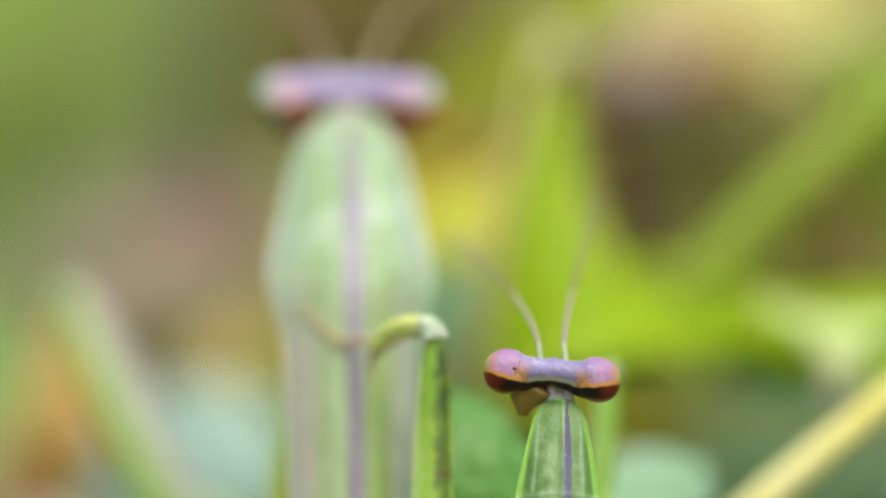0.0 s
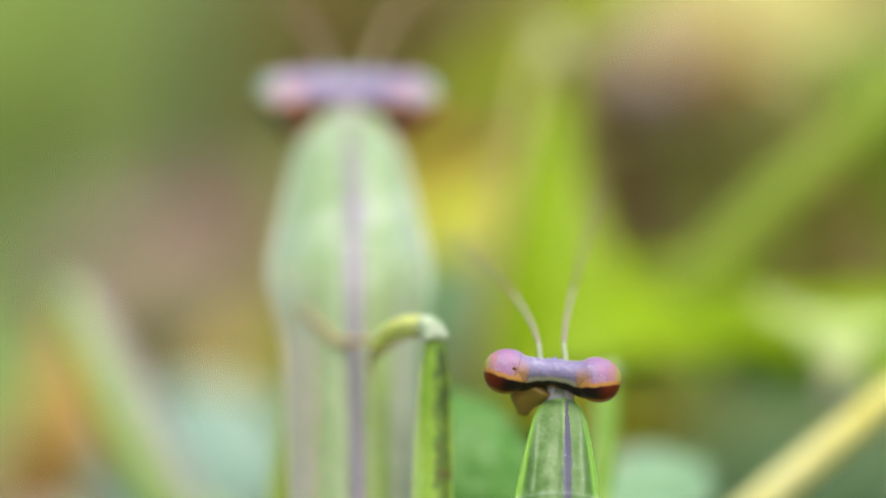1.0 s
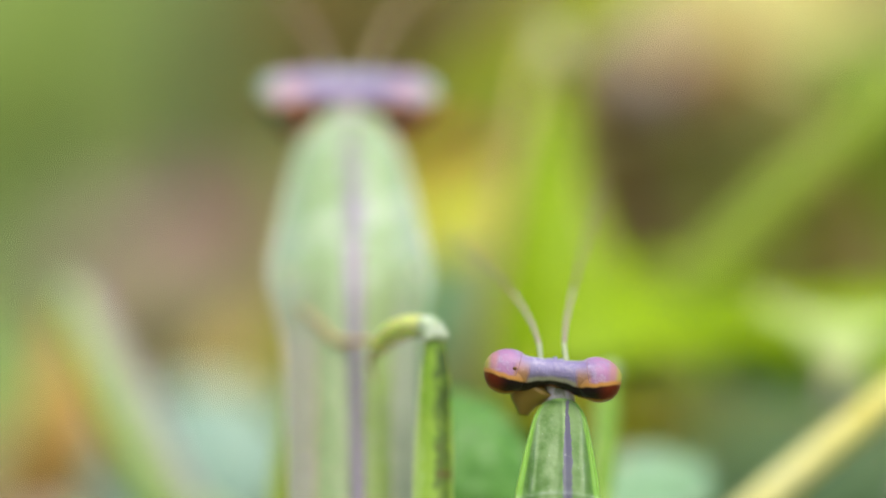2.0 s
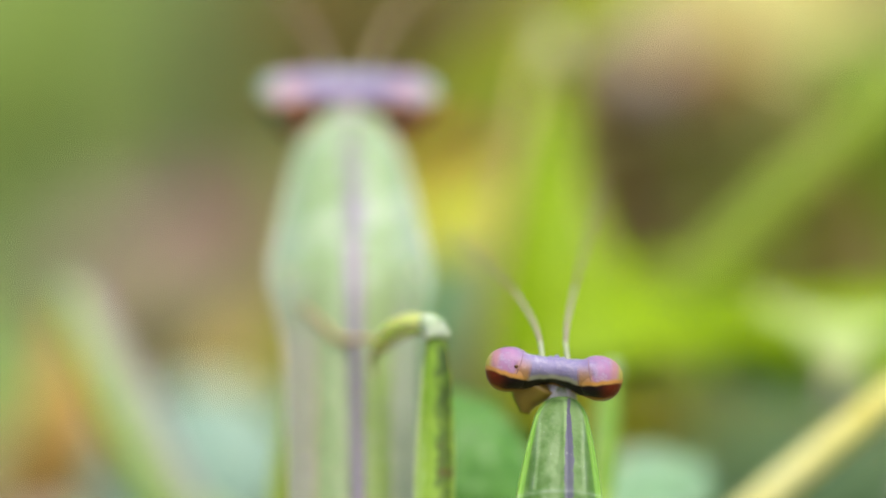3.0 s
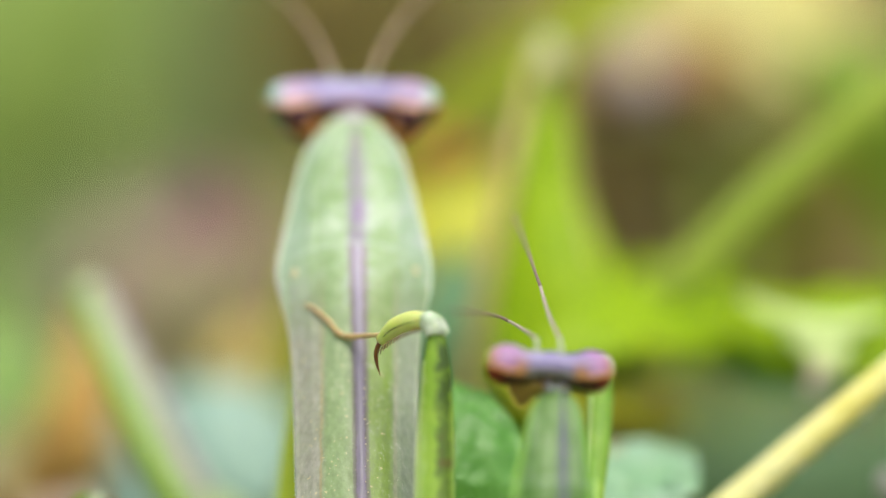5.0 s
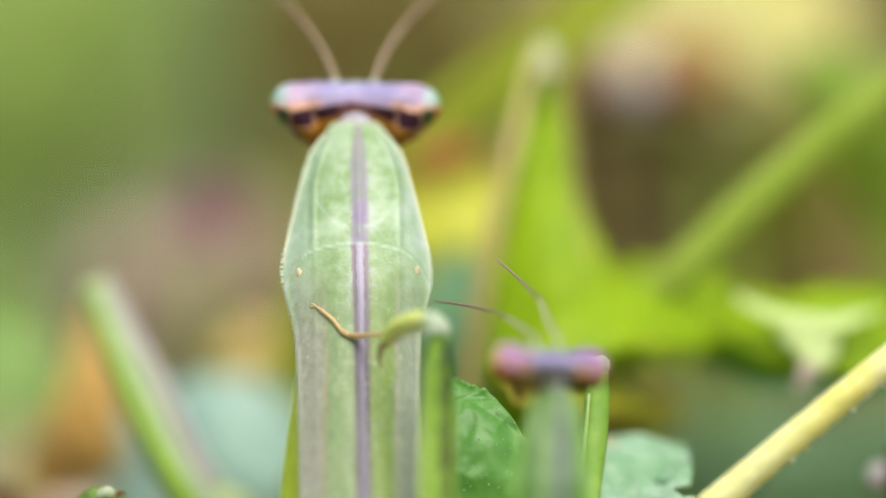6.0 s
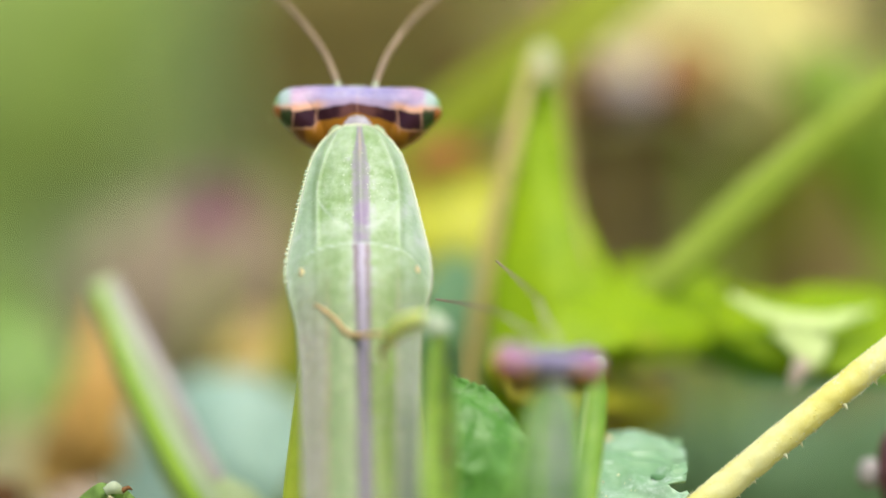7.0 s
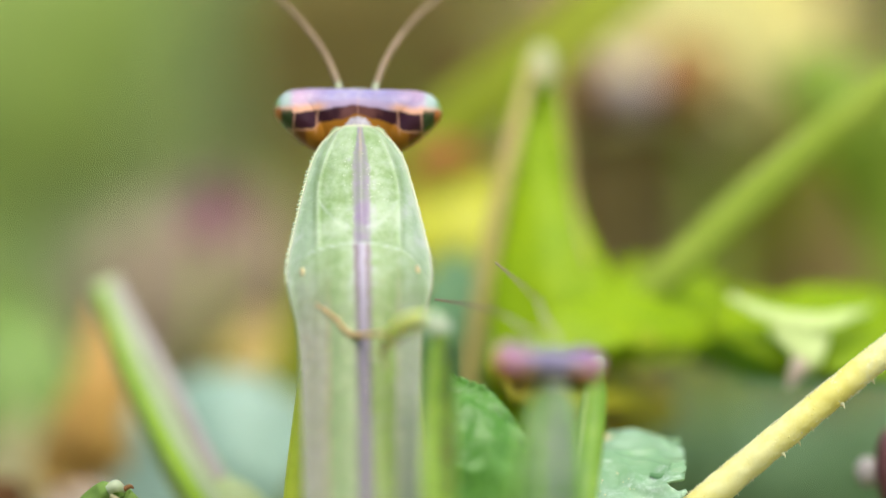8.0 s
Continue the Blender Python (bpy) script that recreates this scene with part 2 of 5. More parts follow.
F_HEAD = head_material("female_head", 0.00435, (0.34, 0.30, 0.52), (0.50, 0.35, 0.49), (0.68, 0.38, 0.26), (0.40, 0.31, 0.48), (0.034, 0.008, 0.018), (0.03, 0.009, 0.012),
                       (0.34, 0.14, 0.014), (0.42, 0.52, 0.50), ((0.0, 0.062), (0.22, 0.037), (0.44, 0.0), (0.72, -0.041), (0.95, -0.055)),
                       ((0.0, -0.046), (0.23, -0.108), (0.44, -0.156), (0.56, -0.23), (0.8, -0.24)), 1.0, 0.76, (0.14, 0.34, 0.10))
M_HEAD = head_material("male_head", 0.0031, (0.29, 0.25, 0.44), (0.43, 0.21, 0.39), (0.60, 0.30, 0.085), (0.46, 0.43, 0.38), (0.012, 0.004, 0.008), (0.15, 0.02, 0.008),
                       (0.26, 0.10, 0.012), (0.46, 0.23, 0.27), ((0.0, -0.10), (0.17, -0.12), (0.38, -0.168), (0.63, -0.15), (0.75, -0.115), (0.96, -0.07)),
                       ((0.0, -0.165), (0.25, -0.235), (0.44, -0.305), (0.67, -0.315), (0.95, -0.26)), 0.0, 0.78, (0.46, 0.42, 0.08))
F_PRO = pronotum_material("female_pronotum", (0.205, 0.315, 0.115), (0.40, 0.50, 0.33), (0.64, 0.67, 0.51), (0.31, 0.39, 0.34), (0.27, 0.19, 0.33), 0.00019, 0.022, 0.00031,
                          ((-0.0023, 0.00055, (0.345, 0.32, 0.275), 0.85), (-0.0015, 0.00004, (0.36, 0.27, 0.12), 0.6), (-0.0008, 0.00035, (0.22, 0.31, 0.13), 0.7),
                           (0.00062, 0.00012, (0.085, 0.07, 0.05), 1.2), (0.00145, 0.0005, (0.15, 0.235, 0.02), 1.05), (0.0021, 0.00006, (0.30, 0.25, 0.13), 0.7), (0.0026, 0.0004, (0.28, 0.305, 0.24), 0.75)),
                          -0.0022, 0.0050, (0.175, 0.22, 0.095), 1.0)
M_PRO = pronotum_material("male_pronotum", (0.075, 0.165, 0.022), (0.185, 0.285, 0.11), (0.22, 0.42, 0.06), (0.085, 0.19, 0.025), (0.10, 0.075, 0.17), 0.00049, 0.0, 0.00017, (), -0.02, 0.0009,
                          (0.16, 0.30, 0.10), 0.0, 0.5)
LEG = skin_material("leg_green", (0.16, 0.31, 0.022), (0.30, 0.46, 0.06))


def femur_material():
    m = skin_material("femur_marked", (0.19, 0.33, 0.016), (0.32, 0.47, 0.05))
    n, l = m.node_tree.nodes, m.node_tree.links
    b = n["Principled BSDF"]
    tc = n.new("ShaderNodeTexCoord").outputs["Object"]
    sep = n.new("ShaderNodeSeparateXYZ")
    l.new(tc, sep.inputs[0])
    was = b.inputs["Base Color"].links[0].from_socket
    wob = math_node(n, l, "MULTIPLY_ADD", noise_node(n, l, tc, 1100, 4, 0.65), 0.0009, -0.00045)
    x = math_node(n, l, "ADD", sep.outputs[0], wob)
    high = math_node(n, l, "MAXIMUM", band(n, l, sep.outputs[2], 0.0096, 0.0016, 0.0008), math_node(n, l, "MULTIPLY", band(n, l, sep.outputs[2], 0.0062, 0.0022, 0.0008), 0.8))
    zone = math_node(n, l, "MULTIPLY", high, math_node(n, l, "MULTIPLY", step_node(n, l, x, -0.00025, 0.00012), step_node(n, l, x, 0.0007, 0.0005)))
    col = mix_node(n, l, math_node(n, l, "MULTIPLY", zone, step_node(n, l, noise_node(n, l, tc, 520, 4, 0.6), 0.22, 0.52)), was, (0.05, 0.09, 0.008))
    spot = math_node(n, l, "MULTIPLY", step_node(n, l, noise_node(n, l, tc, 1000, 3, 0.6), 0.42, 0.62),
                     math_node(n, l, "MULTIPLY", band(n, l, sep.outputs[2], 0.0064, 0.0006, 0.0006), step_node(n, l, x, -0.0001, 0.0002)))
    col = mix_node(n, l, math_node(n, l, "MULTIPLY", spot, 0.7), col, (0.12, 0.075, 0.010))
    # pale left edge, and a thin highlight painted down the right edge
    pale = math_node(n, l, "MAXIMUM", step_node(n, l, x, -0.00055, -0.0008), step_node(n, l, sep.outputs[0], 0.00062, 0.00078))
    col = mix_node(n, l, math_node(n, l, "MULTIPLY", pale, 0.5), col, (0.45, 0.6, 0.2))
    l.new(col, b.inputs["Base Color"])
    return m


FEMUR = femur_material()
LEG_BRIGHT = skin_material("leg_yellow_green", (0.46, 0.58, 0.02), (0.60, 0.69, 0.06))
LEG_DARK = skin_material("leg_groove", (0.03, 0.05, 0.006), (0.20, 0.26, 0.04))
KNEE = skin_material("knee_pale", (0.18, 0.29, 0.09), (0.60, 0.68, 0.50), scale=1500.0)
TIBIA = skin_material("tibia_yellow_green", (0.60, 0.65, 0.17), (0.76, 0.79, 0.38), sss=0.85)
RIDGE = skin_material("ridge_pale", (0.34, 0.47, 0.14), (0.50, 0.60, 0.28))
TARSUS = skin_material("tarsus_straw", (0.50, 0.32, 0.12), (0.66, 0.46, 0.23))
CLAW = skin_material("claw_brown", (0.08, 0.035, 0.012), (0.22, 0.09, 0.025))
HOOK = skin_material("claw_rust", (0.10, 0.03, 0.008), (0.26, 0.09, 0.02))
ANTENNA = skin_material("antenna_tan", (0.25, 0.165, 0.10), (0.38, 0.27, 0.18))
ANTENNA_M = skin_material("antenna_grey", (0.31, 0.24, 0.20), (0.46, 0.37, 0.32))
ANTENNA_T = skin_material("antenna_rose", (0.17, 0.10, 0.085), (0.29, 0.19, 0.165))
SCAPE = skin_material("scape_pale", (0.36, 0.40, 0.24), (0.50, 0.52, 0.36))
NECK = skin_material("neck_grey_lilac", (0.28, 0.25, 0.29), (0.60, 0.56, 0.62), scale=1900.0)
COLLAR = skin_material("collar_green", (0.26, 0.41, 0.17), (0.42, 0.56, 0.34))
SEAM = skin_material("eye_seam", (0.22, 0.11, 0.15), (0.36, 0.20, 0.28))
MOUTH = skin_material("mouth_olive", (0.16, 0.09, 0.02), (0.28, 0.18, 0.04))
WING = skin_material("wing_green", (0.22, 0.36, 0.12), (0.36, 0.48, 0.22))
WING_M = skin_material("wing_brown", (0.20, 0.18, 0.08), (0.32, 0.30, 0.16))
RIM = skin_material("rim_cream", (0.66, 0.68, 0.42), (0.78, 0.78, 0.56), sss=0.0)
TOOTH = skin_material("tooth_pale", (0.50, 0.62, 0.38), (0.64, 0.72, 0.52))
GRAIN = skin_material("granule_pale", (0.52, 0.62, 0.42), (0.66, 0.74, 0.56), sss=0.0)
SPECK = skin_material("ear_spot", (0.58, 0.47, 0.23), (0.64, 0.56, 0.34))

FOREST = leaf_material("leaf_vivid_dark", (0.13, 0.31, 0.004), (0.24, 0.43, 0.012), through_light=0.3)
MEADOW = leaf_material("leaf_yellow_green", (0.31, 0.37, 0.022), (0.41, 0.46, 0.045), through_light=0.3, spec=0.2)
FADED = leaf_material("leaf_faded_lime", (0.20, 0.35, 0.005), (0.36, 0.51, 0.012), spot=(0.44, 0.42, 0.05), through_light=0.25, spec=0.15, scale=120.0)
SOFT = leaf_material("leaf_soft_green", (0.33, 0.47, 0.10), (0.49, 0.62, 0.18), through_light=0.3)
GOLD = leaf_material("leaf_golden", (0.36, 0.35, 0.02), (0.49, 0.46, 0.045), spot=(0.34, 0.22, 0.022), through_light=0.3)
OLDGOLD = leaf_material("leaf_olive_yellow", (0.40, 0.39, 0.022), (0.52, 0.50, 0.05), spot=(0.42, 0.28, 0.03), through_light=0.3, spec=0.2)
PINKISH = leaf_material("leaf_pinkish", (0.54, 0.41, 0.32), (0.70, 0.58, 0.48), through_light=0.25)
LIME = leaf_material("leaf_lime", (0.25, 0.39, 0.004), (0.40, 0.53, 0.01), through_light=0.22, spec=0.2)
BANK = leaf_material("bank_green", (0.22, 0.36, 0.12), (0.38, 0.52, 0.21), through_light=0.3)
DEEP = leaf_material("leaf_deep_green", (0.07, 0.235, 0.018), (0.19, 0.42, 0.085), through_light=0.2, rough=0.42, spec=0.5, scale=220.0)
# darker, bluer green that carries the shade in its own colour
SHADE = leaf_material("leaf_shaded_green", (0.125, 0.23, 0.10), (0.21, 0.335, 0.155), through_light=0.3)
PALE = leaf_material("leaf_pale_green", (0.29, 0.50, 0.27), (0.56, 0.73, 0.58), spot=(0.72, 0.83, 0.76), through_light=0.3, rough=0.28, spec=0.55, scale=520.0)
BLUE = leaf_material("leaf_blue_green", (0.29, 0.46, 0.37), (0.50, 0.65, 0.57), through_light=0.25)
YELLOW = leaf_material("leaf_yellow", (0.52, 0.52, 0.015), (0.63, 0.63, 0.045), spot=(0.57, 0.37, 0.045), through_light=0.25)
OCHRE = leaf_material("leaf_ochre", (0.72, 0.52, 0.13), (0.84, 0.66, 0.26), through_light=0.25)
RUST = leaf_material("leaf_rust", (0.66, 0.40, 0.10), (0.80, 0.54, 0.19), spot=(0.5, 0.27, 0.08), through_light=0.35)
SCORCH = leaf_material("leaf_scorched", (0.50, 0.19, 0.05), (0.66, 0.30, 0.09), through_light=0.3)
STRAW = leaf_material("leaf_straw", (0.36, 0.27, 0.17), (0.54, 0.44, 0.32), spot=(0.2, 0.13, 0.08), through_light=0.3, rough=0.7)
CREAM = leaf_material("petal_cream", (0.84, 0.74, 0.24), (0.90, 0.86, 0.42), through_light=0.25)
WHITE = leaf_material("leaf_whitish", (0.46, 0.56, 0.34), (0.62, 0.68, 0.48), through_light=0.35)
MAUVE = leaf_material("stem_mauve", (0.37, 0.32, 0.32), (0.51, 0.46, 0.46), through_light=0.15)
MAGENTA = leaf_material("petal_magenta", (0.34, 0.10, 0.20), (0.50, 0.20, 0.34), through_light=0.4)
DRYSTALK = leaf_material("stalk_straw", (0.50, 0.40, 0.105), (0.63, 0.51, 0.19), through_light=0.15)
PALELIME = leaf_material("lobe_pale_green", (0.46, 0.58, 0.24), (0.60, 0.70, 0.38), through_light=0.3)
PEACH = leaf_material("petal_peach", (0.76, 0.54, 0.28), (0.84, 0.66, 0.40), through_light=0.25)
TAN = leaf_material("leaf_tan", (0.46, 0.42, 0.22), (0.62, 0.56, 0.34), spot=(0.36, 0.40, 0.14), through_light=0.3, rough=0.7)
TEAL = leaf_material("leaf_teal", (0.17, 0.36, 0.16), (0.30, 0.50, 0.27), through_light=0.3)
DUSK = leaf_material("leaf_dark_olive", (0.18, 0.14, 0.04), (0.28, 0.225, 0.07), through_light=0.2, rough=0.7, spec=0.2)
UMBER = leaf_material("leaf_umber", (0.27, 0.20, 0.075), (0.41, 0.315, 0.13), through_light=0.2, rough=0.7, spec=0.2)
SPRING = leaf_material("leaf_spring_green", (0.19, 0.33, 0.06), (0.32, 0.46, 0.12), through_light=0.3)
GRASS = leaf_material("blade_grass", (0.28, 0.42, 0.04), (0.42, 0.55, 0.08), through_light=0.3)
LOBE = leaf_material("lobe_pale_yellow", (0.68, 0.80, 0.32), (0.82, 0.89, 0.50), through_light=0.3)
PINKTIP = leaf_material("tip_pinkish_green", (0.52, 0.55, 0.30), (0.64, 0.64, 0.42), through_light=0.3)
SEED = leaf_material("seed_rust", (0.28, 0.12, 0.03), (0.42, 0.20, 0.06), through_light=0.1, rough=0.8)
BUD = leaf_material("bud_purple", (0.05, 0.015, 0.02), (0.14, 0.05, 0.06), through_light=0.1)
BROWN = leaf_material("seed_brown", (0.12, 0.05, 0.014), (0.24, 0.11, 0.04), through_light=0.1, rough=0.8)
DUSTY = leaf_material("seed_dusty_mauve", (0.36, 0.29, 0.28), (0.52, 0.44, 0.44), through_light=0.1, rough=0.8)
OLIVE = leaf_material("blade_olive", (0.30, 0.36, 0.05), (0.44, 0.50, 0.10), through_light=0.3)
STALK = leaf_material("stalk_green", (0.36, 0.48, 0.05), (0.51, 0.62, 0.12), through_light=0.25)
PETIOLE = leaf_material("petiole_green", (0.31, 0.43, 0.035), (0.43, 0.54, 0.085), through_light=0.3, spec=0.2)
RIBGREEN = leaf_material("rib_green", (0.24, 0.42, 0.015), (0.36, 0.55, 0.04), through_light=0.2)
STEM_Y = leaf_material("stem_yellow", (0.86, 0.77, 0.21), (0.95, 0.91, 0.48), spot=(0.92, 0.88, 0.52), through_light=0.12, rough=0.45, scale=420)
BRISTLE = leaf_material("bristle_pale", (0.82, 0.79, 0.50), (0.88, 0.86, 0.66), through_light=0.1)


def soil_material():
    m, n, l, b = node_material("soil_litter")
    co = n.new("ShaderNodeTexCoord").outputs["Object"]
    big = noise_node(n, l, co, 6, 4, 0.6)
    mid = noise_node(n, l, co, 45, 5, 0.65)
    fine = noise_node(n, l, co, 420, 5, 0.7)
    col = mix_node(n, l, step_node(n, l, mid, 0.35, 0.65), (0.11, 0.078, 0.04), (0.27, 0.21, 0.11))
    col = mix_node(n, l, step_node(n, l, big, 0.42, 0.62), col, (0.20, 0.23, 0.07))
    col = mix_node(n, l, math_node(n, l, "MULTIPLY", step_node(n, l, fine, 0.5, 0.7), 0.4), col, (0.26, 0.20, 0.12))
    l.new(col, b.inputs["Base Color"])
    b.inputs["Roughness"].default_value = 0.9
    bump_node(n, l, b, mid, 0.8, 0.01)
    return m


SOIL = soil_material()

# ---------------------------------------------------------------- mesh tools (millimetres round the aim, written out in metres)
ORIGIN = {}


def thing(name, base, label, category, group="", kind=""):
    """An Empty at its base, in millimetres round the aim."""
    ob = new(name)
    ob.location = (base[0] * 0.001, base[1] * 0.001, (base[2] + H) * 0.001)
    ob.empty_display_size = 0.004
    ORIGIN[ob.name] = Vector(base)
    return tagged(ob, label, category, group, kind)


def part(name, bm, material, parent, label="", origin=None, smooth=True, kind=""):
    """Links a bmesh, in millimetres round the aim, as one mesh under a thing or part."""
    base = ORIGIN[parent.name] if parent else Vector((0, 0, -H))
    at = Vector(origin) if origin is not None else base
    bmesh.ops.recalc_face_normals(bm, faces=bm.faces[:])
    for v in bm.verts:
        v.co = (v.co - at) * 0.001
    me = bpy.data.meshes.new(name)
    bm.to_mesh(me)
    bm.free()
    for m in material if isinstance(material, (list, tuple)) else [material]:
        me.materials.append(m)
    if smooth:
        me.shade_smooth()
    ob = new(name, me)
    if parent:
        ob.parent = parent
        ob.location = (at - base) * 0.001
    else:
        ob.location = Vector((at[0], at[1], at[2] + H)) * 0.001
    ORIGIN[ob.name] = at
    return tagged(ob, label, kind=kind)


def curve_points(pts, n):
    """n points on a smooth curve through pts (lists of equal length)."""
    pts = [Vector(p) for p in pts]
    out = []
    for i in range(n):
        s = i / (n - 1) * (len(pts) - 1)
        k = min(int(s), len(pts) - 2)
        t = s - k
        p1, p2 = pts[k], pts[k + 1]
        p0 = pts[k - 1] if k > 0 else p1 * 2 - p2
        p3 = pts[k + 2] if k + 2 < len(pts) else p2 * 2 - p1
        out.append(0.5 * (p1 * 2 + (p2 - p0) * t + (p0 * 2 - p1 * 5 + p2 * 4 - p3) * t * t + (p1 * 3 - p0 - p2 * 3 + p3) * t ** 3))
    return out


def ease(values, s):
    """Piecewise value at s in 0..1 of evenly spaced values."""
    f = s * (len(values) - 1)
    k = min(int(f), len(values) - 2)
    t = f - k
    t = t * t * (3 - 2 * t) * 0.5 + t * 0.5
    return values[k] * (1 - t) + values[k + 1] * t


def skin(bm, rings):
    rows = [[bm.verts.new(p) for p in r] for r in rings]
    for a, b in zip(rows, rows[1:]):
        for i in range(len(a)):
            j = (i + 1) % len(a)
            bm.faces.new((a[i], a[j], b[j], b[i]))
    bm.faces.new(rows[0])
    bm.faces.new(rows[-1])
    return rows


def tube(bm, pts, radii, n=10, steps=None, flat=1.0, side=(0, 1, 0), lump=0.0):
    """A tapering round or flattened rod along a curve. flat: its depth along side over its width."""
    steps = steps or max(6, len(pts) * 4)
    c = curve_points(pts, steps)
    rings = []
    for i, p in enumerate(c):
        d = (c[min(i + 1, steps - 1)] - c[max(i - 1, 0)]).normalized()
        a = d.cross(Vector(side))
        if a.length < 0.05:
            a = d.cross(Vector((1, 0, 0.2)))
        a.normalize()
        b = a.cross(d)
        r = ease(radii, i / (steps - 1))
        ring = []
        for k in range(n):
            w = 2 * math.pi * k / n
            q = 1 + lump * noise.noise(p * 1.3 + Vector((math.cos(w), math.sin(w), 0)) * 0.8)
            ring.append(p + a * (math.cos(w) * r * q) + b * (math.sin(w) * r * flat * q))
        rings.append(ring)
    return skin(bm, rings)


def blob(bm, centre, radii, n=16, m=10, power=1.0, turn=None):
    """An ellipsoid, boxier with a power below 1."""
    c, rings = Vector(centre), []
    for i in range(m):
        a = math.pi * (i + 0.35) / (m - 0.3)
        s, z = math.sin(a) ** power, math.cos(a)
        z = math.copysign(abs(z) ** power, z)
        ring = []
        for k in range(n):
            w = 2 * math.pi * k / n
            p = Vector((radii[0] * s * math.cos(w), radii[1] * s * math.sin(w), radii[2] * z))
            ring.append(c + (turn @ p if turn else p))
        rings.append(ring)
    return skin(bm, rings)


def leaf(bm, spine, widths, face=(0, -1, 0), fold=0.15, wave=0.0, teeth=0, depth=0.0, thick=0.14, steps=28, across=8, seed=0.0, crinkle=0.0, cells=0):
    """A leaf blade: a curved sheet with a fold along the midrib, waves, a toothed margin and a thickness."""
    c = curve_points(spine, steps)
    top, low = [], []
    for i, p in enumerate(c):
        s = i / (steps - 1)
        d = (c[min(i + 1, steps - 1)] - c[max(i - 1, 0)]).normalized()
        a = d.cross(Vector(face)).normalized()
        nrm = a.cross(d).normalized()
        w = ease(widths, s)
        r1, r2 = [], []
        for k in range(across + 1):
            u = 2 * k / across - 1
            ww = w
            if teeth:
                notch = (0.5 + 0.5 * math.cos(2 * math.pi * s * teeth + u)) ** 3
                ww = w * (1 - depth * abs(u) ** 3 * notch)
            q = p + a * (u * ww) - nrm * (fold * abs(u) * w)
            if wave:
                q = q + nrm * (wave * noise.noise(q * (1.1 / max(w, 0.5)) + Vector((seed, 0, seed))) * (0.4 + 0.6 * abs(u)))
                q = q + nrm * (wave * 0.35 * math.sin(9 * s + 4 * abs(u) + seed) * abs(u))
            if crinkle:
                q = q + nrm * (crinkle * (1 - 2 * abs(noise.noise(q * 0.6 + Vector((0, seed, 0))))))
            if cells:
                puff = abs(math.sin(math.pi * (s * cells + 1.5 * abs(u) ** 1.3))) ** 0.7
                q = q + nrm * (0.07 * puff * (1 - math.exp(-9 * abs(u))) * (1 + 0.5 * noise.noise(q * 2.2)))
            r1.append(bm.verts.new(q))
            r2.append(bm.verts.new(q - nrm * thick))
        top.append(r1)
        low.append(r2)
    for i in range(steps - 1):
        for k in range(across):
            bm.faces.new((top[i][k], top[i][k + 1], top[i + 1][k + 1], top[i + 1][k]))
            bm.faces.new((low[i][k], low[i + 1][k], low[i + 1][k + 1], low[i][k + 1]))
        bm.faces.new((top[i][0], top[i + 1][0], low[i + 1][0], low[i][0]))
        bm.faces.new((top[i][-1], low[i][-1], low[i + 1][-1], top[i + 1][-1]))
    bm.faces.new([*top[0], *reversed(low[0])])
    bm.faces.new([*top[-1], *reversed(low[-1])])


# ---------------------------------------------------------------- ground: flat soil that rises into a bank behind the insects


def soil_height(x, y):
    s = max(0.0, y - 0.15)
    z = 0.0 if s == 0 else 0.55 * (math.sqrt(s * s + 0.01) - 0.1)
    z = min(z, 3.0 + 0.12 * z) if z > 3.0 else z
    r = math.hypot(x, y)
    return z + (0.004 * noise.noise(Vector((x * 9, y * 9, 0))) + 0.05 * min(1, max(0, r - 1)) * noise.noise(Vector((x * 0.7, y * 0.7, 3)))) * min(1, max(0, (r - 0.03) * 8))


def build_ground():
    bm = bmesh.new()
    n = 120
    line = [math.copysign(abs(t) ** 4.2 * 260 + abs(t) * 0.9, t) for t in (2 * i / n - 1 for i in range(n + 1))]
    grid = [[bm.verts.new((x, y, soil_height(x, y))) for x in line] for y in line]
    for i in range(n):
        for j in range(n):
            bm.faces.new((grid[i][j], grid[i][j + 1], grid[i + 1][j + 1], grid[i + 1][j]))
    me = bpy.data.meshes.new("ground")
    bm.to_mesh(me)
    bm.free()
    me.materials.append(SOIL)
    me.shade_smooth()
    return tagged(new("ground", me), "brown earth with dry litter and moss", "ground", kind="structure")


ground = build_ground()


def soil_mm(x, y):
    """Height of the soil in millimetres round the aim."""
    return soil_height(x * 0.001, y * 0.001) * 1000 - H

# ---------------------------------------------------------------- mantises


def sag(z):
    """How far the female's back leans towards the camera at a height."""
    return 0.6 * (3.5 - z)


def male_sag(z):
    """The same for the male's back."""
    return 6 * math.tanh(0.5 * max(0.0, -7.0 - z) / 6)


